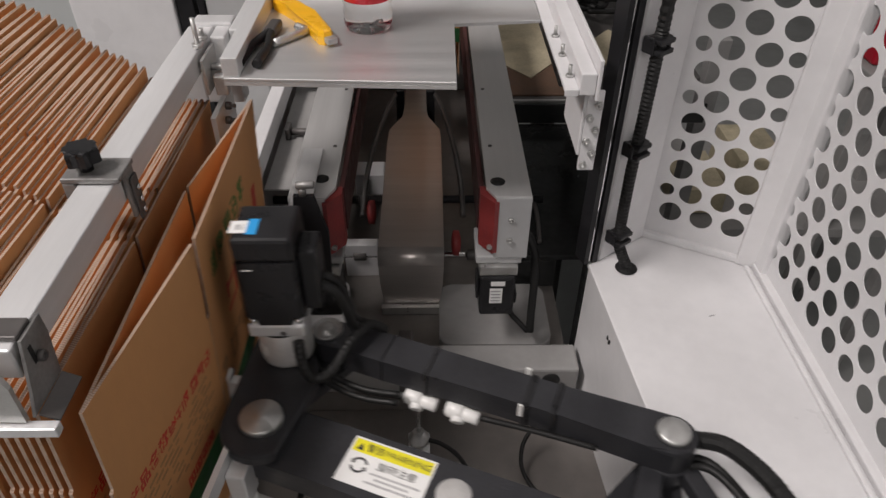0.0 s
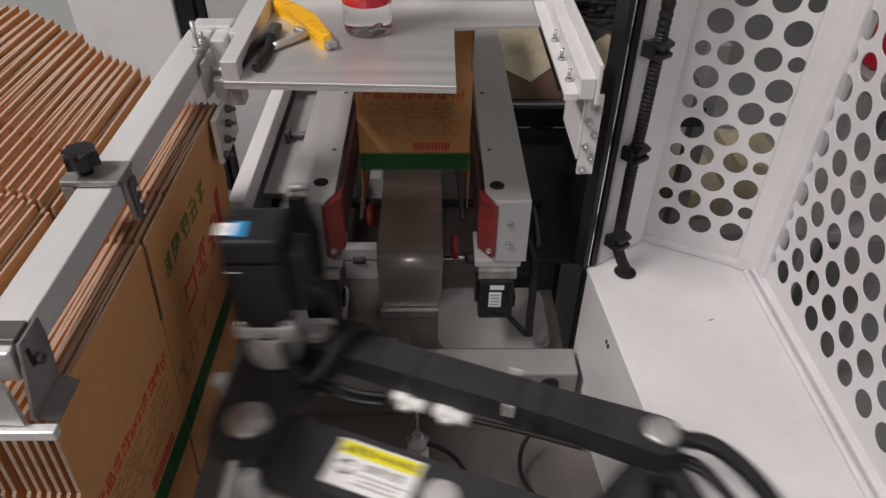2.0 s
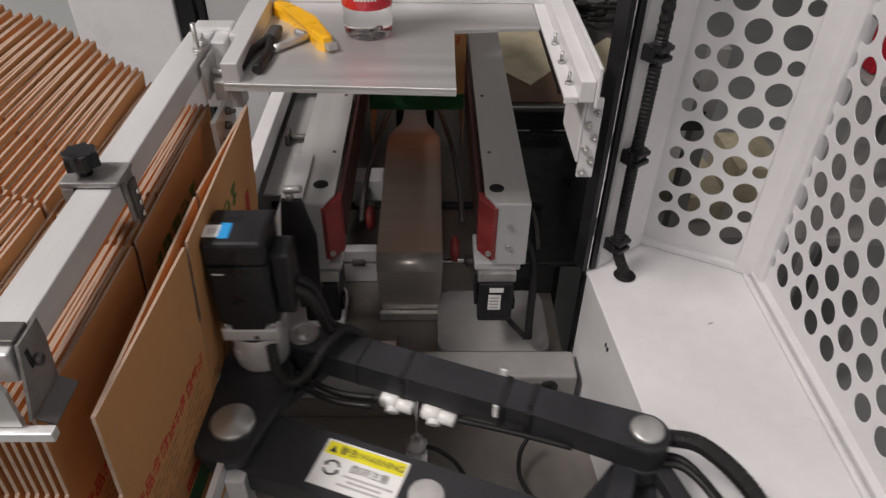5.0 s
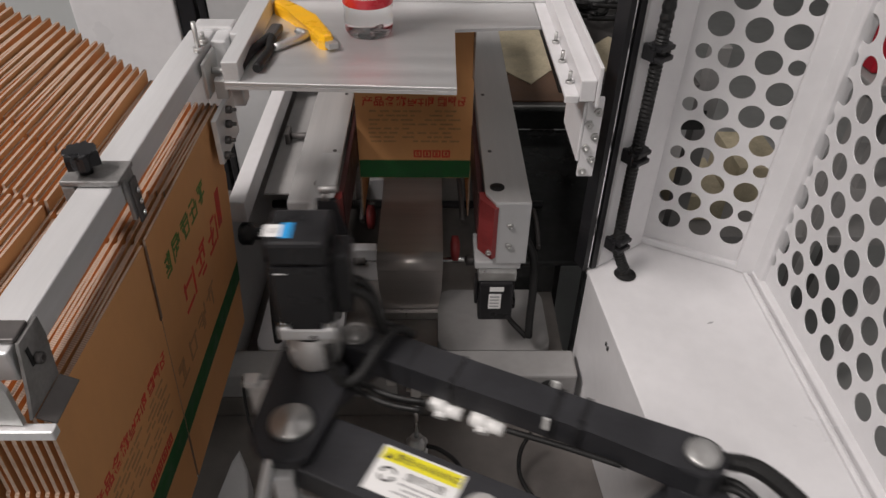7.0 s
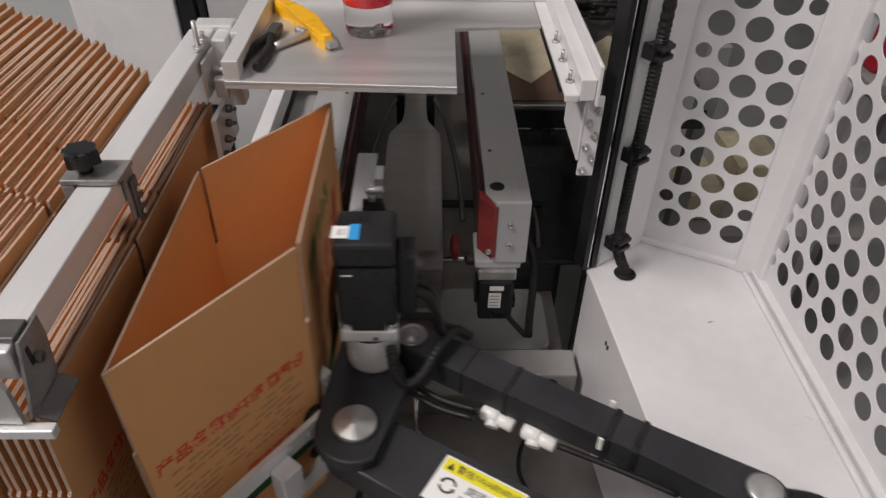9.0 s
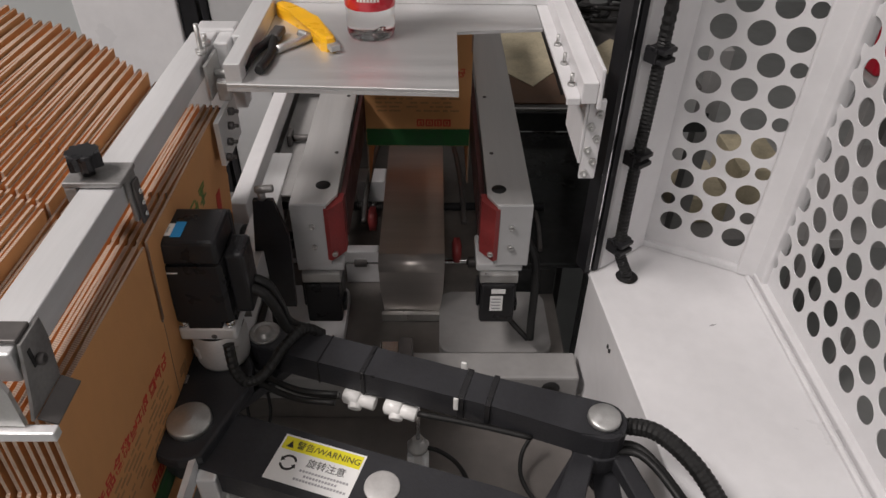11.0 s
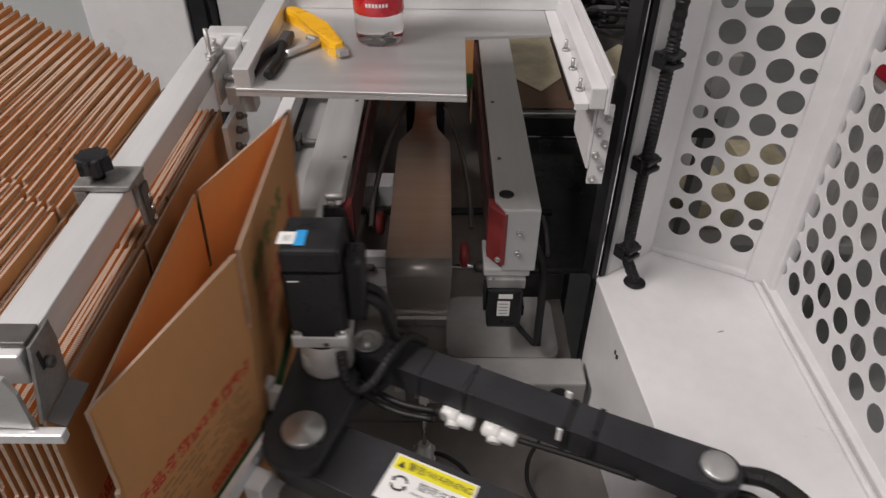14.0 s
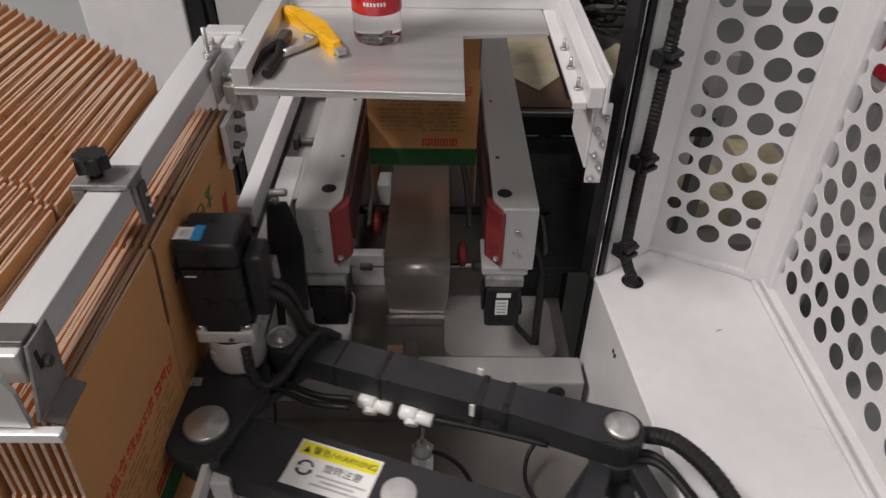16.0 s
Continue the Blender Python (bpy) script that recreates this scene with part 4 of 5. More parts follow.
def print_meshes():
    """Prints of the narrow and of the wide carton side."""
    rng = random.Random(5)
    o = Z_LOW
    out = {WIDE: [], DEEP: []}
    bm = bmesh.new()
    for k in range(6):
        glyph(bm, 0.080 + k * 0.0152, 0.507 - o, 0.0158, rng)
    out[WIDE].append(("line_print", mesh_of("line_print", bm, INK_RED)))
    bm = bmesh.new()
    for k in range(8):
        z = 0.497 - 0.0075 * k - o
        x0 = 0.018 + rng.uniform(0, 0.004)
        while x0 < 0.150:
            x1 = x0 + rng.uniform(0.006, 0.02)
            if rng.random() < 0.75:
                box(bm, x0, -0.0003, z, x1, -0.00005, z + 0.0028)
            x0 = x1 + rng.uniform(0.002, 0.006)
    out[WIDE].append(("small_print", mesh_of("small_print", bm, INK_DARK)))
    bm = bmesh.new()
    for k in range(4):
        x = 0.088 + k * 0.0150
        for r in ((0, 0, 0.0132, 0.003), (0, 0.0105, 0.0132, 0.0135), (0, 0.003, 0.0026, 0.0105), (0.0106, 0.003, 0.0132, 0.0105), (0.0045, 0.0042, 0.0088, 0.0092)):
            box(bm, x + r[0], -0.0003, 0.4165 - o + r[1], x + r[2], -0.00005, 0.4165 - o + r[3])
    out[WIDE].append(("boxed_print", mesh_of("boxed_print", bm, INK_RED)))
    out[WIDE].append(("green_band", mesh_of("green_band", strip(0.001, 0.0005, WIDE - 0.001, 0.0335), INK_GREEN)))
    bm = bmesh.new()
    for k in range(5):
        glyph(bm, 0.022 + k * 0.030, 0.572 - o, 0.027, rng)
    out[DEEP].append(("leaf_print", mesh_of("leaf_print", bm, INK_LEAF)))
    bm = bmesh.new()
    for k in range(3):
        glyph(bm, 0.060 + k * 0.047, 0.497 - o, 0.042, rng)
    box(bm, 0.196, -0.0003, 0.505 - o, 0.212, -0.00005, 0.555 - o)
    out[DEEP].append(("large_print", mesh_of("large_print", bm, INK_RED)))
    bm = bmesh.new()
    for k in range(4):
        glyph(bm, 0.010 + k * 0.036, 0.440 - o, 0.032, rng)
    out[DEEP].append(("brush_print", mesh_of("brush_print", bm, INK_DARK)))
    out[DEEP].append(("green_band", mesh_of("green_band", strip(0.001, 0.0005, DEEP - 0.001, 0.0335), INK_GREEN)))
    return out


PRINTS = print_meshes()
FLAT_ANGLE = 88.43


def carton_thing(label, printed):
    """Carton hinged at its four upright edges. The origin is at the outer near corner, on the foot."""
    c = thing("carton", label, "carton", (0, 0, 0), group="cartons of the magazine")
    p = {}
    for side, w in (("front", WIDE), ("right", DEEP), ("left", DEEP), ("back", WIDE)):
        o = part("panel", PANEL[w][0], None, c)
        fl = part("bottom_flap", PANEL[w][1], None, o)
        if printed:
            for nm, me in PRINTS[w]:
                part(nm, me, None, o)
        p[side], p[side + "_flap"] = o, fl
    return c, p


def panel_poses(ang):
    """Poses of right, left and back panel in the carton's own space, the sides staying parallel to the machine."""
    phi = radians(90 - ang)
    dx, dy = math.cos(phi) * DEEP, math.sin(phi) * DEEP
    z = Z_LOW - Z_FOOT
    # folded flat, the far pair of sides lies behind the near pair
    dy += 1.2 * BOARD * min(1.0, max(0.0, (ang - 70) / 18))
    return {"front": pose(-WIDE, 0, z), "right": pose(0, 0, z, 0, 0, 90 - ang), "left": pose(-WIDE + dx, dy, z, 0, 0, 270 - ang), "back": pose(dx, dy, z, 0, 0, 180)}


def set_panels(p, ang):
    for side, m in panel_poses(ang).items():
        p[side].matrix_basis = m


CARTONS, WAITING = [], []
for k in range(8):
    c, p = carton_thing("brown corrugated carton with red and green print, opened by the arm", True)
    t = words("产品名称", 0.0172, INK_RED, p["front"], pose(0.0105, -0.0001, 0.5085 - Z_LOW, 90), "name_print", 0.0001, 0.0004)
    set_panels(p, FLAT_ANGLE)
    CARTONS.append((c, p))
first, fp = carton_thing("flat brown corrugated carton waiting upright in the magazine", False)
set_panels(fp, FLAT_ANGLE)
rng = random.Random(11)
for k in range(46):
    c = first if k == 0 else copy_thing(first, pose(0, 0, 0))
    WAITING.append((c, rng.uniform(-0.0018, 0.0018) + (0.010 if 12 <= k < 21 else 0) - (0.006 if k >= 32 else 0), rng.uniform(-0.001, 0.001), rng.uniform(-0.25, 0.25)))


# ---------------------------------------------------------------- pick and place arm
SHOULDER = (0.0725, 0.1361)
REACH_UP, REACH_FORE = 0.2962, 0.3631
J_A, J_B = (0.055, 0.027), (0.003, -0.083)


def robot():
    r = thing("pick_arm", "black parallel-link pick arm with servo motor and suction plate", "robot arm", (*SHOULDER, 0.15))
    bm = bmesh.new()
    turned(bm, [(0.09, 0), (0.09, 0.02), (0.062, 0.03), (0.058, 0.195), (0.062, 0.20), (0.062, 0.2113)], 32)
    part("pedestal", bm, ARM_BLACK, r, "black painted pedestal")
    P = {}

    # head: plate with motor, gearbox, joints; origin under the motor sticker
    def circle(cx, cy, rr, a0, a1, n=8):
        return [(cx + rr * math.cos(radians(a0 + (a1 - a0) * i / n)), cy + rr * math.sin(radians(a0 + (a1 - a0) * i / n))) for i in range(n + 1)]
    bm = bmesh.new()
    pts = circle(J_B[0], J_B[1] - 0.002, 0.040, 175, 300) + [(0.052, -0.034), (0.048, -0.006), (0.030, 0.022), (0.026, 0.050), (0.0, 0.050), (-0.022, 0.03)]
    prism(bm, pts, 0.437, 0.449, 0.003)
    prism(bm, [(-0.012, 0.046), (-0.012, -0.04), (0.030, -0.052)] + circle(J_A[0] + 0.004, J_A[1], 0.030, -45, 100), 0.416, 0.4275, 0.003)
    prism(bm, [(-0.012, 0.040), (-0.012, -0.035), (0.030, -0.045), (0.026, 0.040)], 0.4274, 0.4371)
    head = part("head", bm, ARM_BLACK, r, "black head plate")
    P["head"] = head
    mx, my = 0.015, 0.008
    bm = bmesh.new()
    turned(bm, [(0.026, 0.4492), (0.0275, 0.454), (0.0275, 0.486), (0.0262, 0.488), (0.0262, 0.4975)], 32, pose(mx, my, 0))
    for a in range(4):
        box(bm, -0.005, 0.024, 0.464, 0.005, 0.0295, 0.478, 0.002, pose(mx, my, 0, 0, 0, 45 + 90 * a))
    part("gearbox", bm, GEARBOX, head, "cast planetary gearbox")
    bm = bmesh.new()
    turned(bm, [(0.0268, 0.4945), (0.0268, 0.4970)], 32, pose(mx, my, 0))
    part("seam_ring", bm, RUBBER, head, "dark seam under the flange")
    bm = bmesh.new()
    box(bm, mx - 0.028, my - 0.028, 0.4972, mx + 0.028, my + 0.028, 0.5140, 0.003)
    part("motor_flange", bm, ALU, head, "aluminium motor flange")
    for sx in (-1, 1):
        for sy in (-1, 1):
            bm = bmesh.new()
            screw(bm, (mx + sx * 0.0225, my + sy * 0.0225, 0.5140), (0, 0, 1), 0.0045, 0.006)
            part("flange_screw", bm, CHROME, head)
    bm = bmesh.new()
    rod(bm, (mx + 0.006, my - 0.0282, 0.503), (mx + 0.006, my - 0.0286, 0.503), 0.0028, 10)
    part("flange_bolt", bm, DARKSTEEL, head)
    bm = bmesh.new()
    # motor body with cut corners at its foot and a stepped cap
    prism(bm, [(mx - 0.028 + a, my - 0.028 + b) for a, b in ((0.004, 0), (0.052, 0), (0.056, 0.004), (0.056, 0.052), (0.052, 0.056), (0.004, 0.056), (0, 0.052), (0, 0.004))], 0.523, 0.592, 0.0)
    prism(bm, [(mx - 0.028 + a, my - 0.028 + b) for a, b in ((0.012, 0), (0.044, 0), (0.044, 0.012), (0.056, 0.012), (0.056, 0.044), (0.044, 0.044), (0.044, 0.056), (0.012, 0.056), (0.012, 0.044), (0, 0.044), (0, 0.012), (0.012, 0.012))], 0.5141, 0.523)
    box(bm, mx - 0.0275, my - 0.0275, 0.5925, mx + 0.0275, my + 0.0275, 0.619, 0.004)
    part("motor", bm, PLASTIC, head, "black servo motor")
    for q in ((mx + 0.0282, my - 0.016, 0.524, mx + 0.046, my + 0.018, 0.596), (mx + 0.006, my + 0.0282, 0.545, mx + 0.026, my + 0.040, 0.61)):
        part("plug", boxes(q, bev=0.003), PLASTIC, head, "black cable plug")
    for k in range(2):
        bm = bmesh.new()
        sweep(bm, [(mx + 0.044, my - 0.006 + 0.014 * k, 0.548), (mx + 0.058, my - 0.008 + 0.014 * k, 0.540), (mx + 0.066, my - 0.006 + 0.012 * k, 0.515), (mx + 0.070, my + 0.002 + 0.010 * k, 0.485), (mx + 0.082, my + 0.012 + 0.008 * k, 0.468)], 0.0052, 10)
        part("motor_cable", bm, RUBBER, head, "black motor cable")
    part("white_sticker", boxes((-0.0145, -0.009, 0.6192, 0.001, 0.009, 0.6196), bev=0), PAPER, head)
    part("blue_sticker", boxes((0.0012, -0.011, 0.6192, 0.0105, 0.012, 0.6196), bev=0), BLUE, head, "cyan sticker")
    bm = bmesh.new()
    for i in range(5):
        for j in range(5):
            if (i * 7 + j * 3) % 3:
                box(bm, -0.0105 + i * 0.0017, -0.0045 + j * 0.0017, 0.6197, -0.0093 + i * 0.0017, -0.0033 + j * 0.0017, 0.6199)
    part("sticker_print", bm, INK_PALE, head)
    part("motor_mark", boxes((mx - 0.022, my - 0.0285, 0.584, mx - 0.012, my - 0.0281, 0.5855), bev=0), PAPER, head)
    bm = bmesh.new()
    turned(bm, [(0.021, 0.4492), (0.021, 0.455), (0.0195, 0.4565), (0.006, 0.4565), (0.005, 0.4575), (0.002, 0.4575)], 32, pose(J_B[0], J_B[1], 0))
    part("joint_cap", bm, PLATED, head, "turned steel joint cap")
    bm = bmesh.new()
    turned(bm, [(0.0165, 0.4592), (0.0165, 0.4615), (0.0145, 0.462), (0.0135, 0.4602), (0.0095, 0.4602), (0.0085, 0.464), (0.005, 0.466)], 28, pose(*J_A, 0))
    part("joint_bolt", bm, CLAMP_GREY, head, "worn steel joint bolt in a dark cup")
    bm = bmesh.new()
    sweep(bm, [(0.036, -0.028, 0.500), (0.040, -0.038, 0.475), (0.050, -0.040, 0.459), (0.066, -0.030, 0.460), (0.084, -0.004, 0.474), (0.100, 0.020, 0.474), (0.116, 0.030, 0.456)], 0.0058, 10, 0.0006)
    part("hose_loop", bm, RUBBER, head, "corrugated black hose loop")

    # fore links: origin at the head joint, along +x
    bm = bmesh.new()
    w = 0.0195
    up = 0.0229
    pts = circle(0, 0, 0.0185, 90, 270) + [(0.05, -w), (0.26, -w * 0.95), (REACH_FORE - 0.02, -0.023)] + circle(REACH_FORE, 0, 0.0235, -80, 80) + [(0.26, w * 0.95), (0.05, w)]
    prism(bm, pts, 0.406 + up, 0.436 + up, 0.004)
    a = part("fore_link", bm, ARM_BLACK, r, "black painted box link with cable ties")
    P["link_a"] = a
    for x, bw in ((0.07, 0.002), (0.118, 0.005), (0.222, 0.007), (0.250, 0.006)):
        bm = bmesh.new()
        box(bm, x, -w - 0.0012, 0.4276, x + bw, w + 0.0012, 0.4601, 0.0008)
        part("cable_tie", bm, PLASTIC, a)
    bm = bmesh.new()
    box(bm, 0.219, -w - 0.0035, 0.4439, 0.224, -w - 0.0014, 0.4614, 0.001)
    part("tie_tail", bm, CERAMIC, a, "pale cable tie tail")
    bm = bmesh.new()
    box(bm, 0.214, w + 0.0014, 0.4509, 0.220, w + 0.004, 0.4649, 0.001)
    part("tie_tail", bm, CERAMIC, a, "pale cable tie tail")
    bm = bmesh.new()
    turned(bm, [(0.016, 0.4591), (0.016, 0.4629), (0.0145, 0.4644), (0.003, 0.4649)], 28, pose(REACH_FORE, 0, 0))
    part("pivot_cap", bm, PLATED, a, "turned steel pivot cap")
    for x in (0.112, 0.158):
        bm = bmesh.new()
        rod(bm, (x - 0.013, -w + 0.001, 0.4185), (x + 0.006, -w - 0.001, 0.4185), 0.0095, 14, 0.002)
        rod(bm, (x + 0.004, -w - 0.001, 0.4185), (x + 0.022, -w - 0.001, 0.4170), 0.0075, 14, 0.001)
        rod(bm, (x, -w + 0.001, 0.4185), (x + 0.002, -w - 0.011, 0.4130), 0.0075, 12, 0.001)
        part("tee_fitting", bm, CERAMIC, a, "white push-in tee fitting")
    for dz, dy in ((0.0, 0.0), (-0.007, 0.004), (-0.004, -0.008)):
        bm = bmesh.new()
        sweep(bm, [(0.10, -w - 0.016 + dy, 0.4369 + dz), (0.06, -w - 0.022 + dy, 0.4349 + dz), (0.015, -w - 0.016 + dy, 0.4349 + dz), (-0.03, -w - 0.008 + dy, 0.4429 + dz)], 0.0034, 8)
        part("air_hose", bm, RUBBER, a, "thin black air hose")
    bm = bmesh.new()
    sweep(bm, [(0.185, -w - 0.013, 0.4359), (0.24, -w - 0.006, 0.4329), (0.30, -w - 0.002, 0.4309)], 0.0030, 8)
    part("air_hose", bm, RUBBER, a, "thin black air hose")

    bm = bmesh.new()
    w2 = 0.033
    pts = circle(0, 0, 0.034, 90, 270) + [(0.08, -w2), (0.30, -w2)] + circle(REACH_FORE, 0, 0.030, -80, 80) + [(0.30, w2), (0.08, w2)]
    prism(bm, pts, 0.406, 0.436, 0.004)
    b = part("fore_link", bm, ARM_BLACK, r, "broad black painted link with a warning sticker")
    P["link_b"] = b
    bm = bmesh.new()
    turned(bm, [(0.0165, 0.4362), (0.0165, 0.4375), (0.0155, 0.438), (0.003, 0.4381)], 28, pose(0.197, 0.0, 0))
    part("blank_plug", bm, GEARBOX, b, "flat grey blanking plug")
    sx0, sx1, sy0, sy1 = 0.088, 0.172, -0.024, 0.026
    st = part("warning_sticker", boxes((sx0, sy0, 0.4361, sx1, sy1, 0.4364), bev=0), PAPER, b, "white and yellow warning sticker")
    part("yellow_band", boxes((sx0 + 0.002, sy1 - 0.016, 0.43645, sx1 - 0.002, sy1 - 0.002, 0.4366), bev=0), YELLOW, st)
    words("警告/WARNING", 0.0092, INK, st, pose(sx0 + 0.0155, sy1 - 0.0122, 0.4367), "heading")
    words("旋转注意", 0.0098, INK, st, pose(sx0 + 0.033, sy1 - 0.0275, 0.4365), "caption")
    bm = bmesh.new()
    for k, (x0, x1) in enumerate(((0.030, 0.079), (0.036, 0.070), (0.028, 0.078))):
        x = sx0 + x0
        while x < sx0 + x1:
            box(bm, x, sy0 + 0.0155 - k * 0.0048, 0.43645, x + 0.0022, sy0 + 0.0178 - k * 0.0048, 0.4366)
            x += 0.0031
    part("fine_print", bm, INK_PALE, st)
    bm = bmesh.new()
    for s0 in (20, 200):
        for i in range(6):
            a0, a1 = radians(s0 + i * 22), radians(s0 + i * 22 + 23)
            q = [(rr * math.cos(t), rr * math.sin(t)) for rr, t in ((0.0062, a0), (0.0085, a0), (0.0085, a1), (0.0062, a1))]
            prism(bm, q, 0, 0.0002)
        e = radians(s0 + 6 * 22)
        prism(bm, [(0.0045 * math.cos(e), 0.0045 * math.sin(e)), (0.0102 * math.cos(e), 0.0102 * math.sin(e)), (0.0075 * math.cos(e + 0.5), 0.0075 * math.sin(e + 0.5))], 0, 0.0002)
    o = part("arrow_ring", bm, INK, st)
    o.matrix_basis = pose(sx0 + 0.016, sy1 - 0.029, 0.4365)
    bm = bmesh.new()
    prism(bm, [(0.006, sy1 - 0.0135), (0.0135, sy1 - 0.0135), (0.00975, sy1 - 0.006)], 0.4367, 0.4369, 0, Matrix.Translation((sx0, 0, 0)))
    part("warning_triangle", bm, INK, st)

    # elbow plate with its hose bundle: origin at the end of the box link
    bm = bmesh.new()
    dx, dy = J_B[0] - J_A[0], J_B[1] - J_A[1]
    prism(bm, circle(0, 0, 0.026, 0, 345, 20), 0.4119, 0.4284, 0.002)
    prism(bm, [(-0.022, 0.0), (-0.006, -0.018), (dx + 0.008, dy), (dx + 0.02, dy - 0.03), (dx - 0.025, dy - 0.03), (dx - 0.016, dy + 0.012)], 0.4114, 0.4279, 0.003)
    prism(bm, [(0.008, -0.018), (0.024, -0.008), (0.056, -0.112), (0.056, -0.140), (0.034, -0.140), (0.039, -0.112)], 0.4109, 0.4274, 0.003)
    prism(bm, [(dx + 0.01, dy - 0.012), (0.036, -0.118), (0.036, -0.139), (dx + 0.01, dy - 0.030)], 0.4104, 0.4269, 0.003)
    e = part("elbow_plate", bm, ARM_BLACK, r)
    P["elbow"] = e
    bm = bmesh.new()
    sweep(bm, [(0.0, 0.012, 0.4279), (0.03, 0.005, 0.4409), (0.055, -0.014, 0.4509), (0.083, -0.06, 0.4479), (0.098, -0.14, 0.4379), (0.097, -0.22, 0.4329)], 0.0090, 12, 0.0009)
    part("corrugated_hose", bm, RUBBER, e, "black corrugated hose")
    for k in range(2):
        bm = bmesh.new()
        sweep(bm, [(0.01, -0.006 - 0.008 * k, 0.4269), (0.035, -0.012 - 0.008 * k, 0.4309), (0.055, -0.045 - 0.008 * k, 0.4309), (0.074, -0.10 - 0.01 * k, 0.4249), (0.082, -0.18, 0.40)], 0.0042, 8)
        part("air_hose", bm, RUBBER, e)

    # upper arm: open A-frame, origin at the shoulder, along +x to the elbow
    bm = bmesh.new()
    for s in (-1, 1):
        q = [(0, s * 0.034), (REACH_UP - 0.09, s * 0.026), (REACH_UP - 0.030, s * 0.005), (REACH_UP - 0.026, 0), (REACH_UP, 0), (REACH_UP, s * 0.021), (REACH_UP - 0.09, s * 0.047), (0, s * 0.060)]
        prism(bm, q if s < 0 else q[::-1], 0.3849, 0.4011 if s > 0 else 0.4007, 0.003)
    prism(bm, circle(0, 0, 0.066, 0, 352, 24), 0.4114, 0.4223, 0.003)
    prism(bm, circle(0, 0, 0.060, 0, 352, 24), 0.3844, 0.4115, 0.001)
    prism(bm, circle(REACH_UP, 0, 0.022, 0, 350, 20), 0.3854, 0.4099, 0.002)
    u = part("upper_arm", bm, ARM_BLACK, r, "open black A-frame arm")
    P["upper"] = u

    # suction plate on its hinge post: origin at the hinge
    outer = [(-0.186, 0.372), (-0.172, 0.362), (-0.156, 0.356), (0.014, 0.354), (0.014, 0.447), (-0.188, 0.447)]
    bm = bmesh.new()
    ov = [bm.verts.new((x, 0, z)) for x, z in outer]
    ed = [bm.edges.new((ov[i], ov[(i + 1) % len(ov)])) for i in range(len(ov))]

    def slot(cx, cz, hw, rr, n=10):
        ring = [(cx + hw + rr * math.cos(radians(-90 + 180 * i / n)), cz + rr * math.sin(radians(-90 + 180 * i / n))) for i in range(n + 1)]
        ring += [(cx - hw + rr * math.cos(radians(90 + 180 * i / n)), cz + rr * math.sin(radians(90 + 180 * i / n))) for i in range(n + 1)]
        vs = [bm.verts.new((x, 0, z)) for x, z in ring]
        return [bm.edges.new((vs[i], vs[(i + 1) % len(vs)])) for i in range(len(vs))]
    ed += slot(-0.090, 0.402, 0.035, 0.025)
    ed += slot(-0.004, 0.424, 0.006, 0.0055, 5)
    ed += slot(-0.004, 0.388, 0.006, 0.0055, 5)
    bmesh.ops.triangle_fill(bm, edges=ed, use_beauty=True, use_dissolve=False)

    def inside(c, cx, cz, hw, rr):
        return math.hypot(max(abs(c.x - cx) - hw, 0), c.z - cz) < rr * 0.97
    dead = [f for f in bm.faces if any(inside(f.calc_center_median(), *q) for q in ((-0.090, 0.402, 0.035, 0.025), (-0.004, 0.424, 0.006, 0.0055), (-0.004, 0.388, 0.006, 0.0055)))]
    bmesh.ops.delete(bm, geom=dead, context="FACES")
    ext = bmesh.ops.extrude_face_region(bm, geom=bm.faces[:])
    bmesh.ops.translate(bm, vec=(0, 0.006, 0), verts=[v for v in ext["geom"] if isinstance(v, bmesh.types.BMVert)])
    bmesh.ops.translate(bm, vec=(0, -0.036, 0), verts=bm.verts[:])
    g = part("suction_plate", bm, ALU, r, "milled aluminium suction plate with an oval window")
    P["grip"] = g
    bm = bmesh.new()
    box(bm, 0.001, -0.0295, 0.360, 0.012, 0.006, 0.440, 0.002)
    box(bm, -0.001, -0.006, 0.4405, 0.014, 0.010, 0.449, 0.002)
    part("hinge_post", bm, GEARBOX, g, "cast hinge block")
    # angle rail behind the head that backs the side of the held carton: origin at the head
    bm = bmesh.new()
    box(bm, -0.0015, -0.010, 0.372, 0.0, 0.285, 0.488, 0.0005)
    box(bm, 0.0, -0.010, 0.4855, 0.026, 0.285, 0.488, 0.0005)
    box(bm, 0.0, -0.010, 0.452, 0.024, -0.0075, 0.4855, 0.0005)
    q = part("carton_guide", bm, ALU, r, "folded aluminium angle rail backing the carton")
    for y in (0.06, 0.115):
        bm = bmesh.new()
        screw(bm, (0.014, y, 0.488), (0, 0, 1), 0.0036, 0.003)
        part("guide_screw", bm, PLATED, q)
    bm = bmesh.new()
    prism(bm, [(0, 0.4885), (0.042, 0.4885), (0.042, 0.51), (0.030, 0.560), (0.008, 0.560)], 0, 0.007, 0.001, Matrix(((1, 0, 0, 0.018), (0, 0, 1, 0.062), (0, 1, 0, 0), (0, 0, 0, 1))))
    prism(bm, [(0.012, 0.40), (0.038, 0.40), (0.042, 0.4884), (0.010, 0.4884)], 0, 0.007, 0.001, Matrix(((1, 0, 0, 0.018), (0, 0, 1, 0.062), (0, 1, 0, 0), (0, 0, 0, 1))))
    part("side_plate", bm, BLACK, q, "upright black bracket plate")
    bm = bmesh.new()
    turned(bm, [(0.0045, 0.560), (0.0045, 0.567), (0.0035, 0.569)], 12, pose(0.036, 0.0655, 0))
    rod(bm, (0.030, 0.0655, 0.5725), (0.050, 0.0655, 0.574), 0.0045, 12, 0.001)
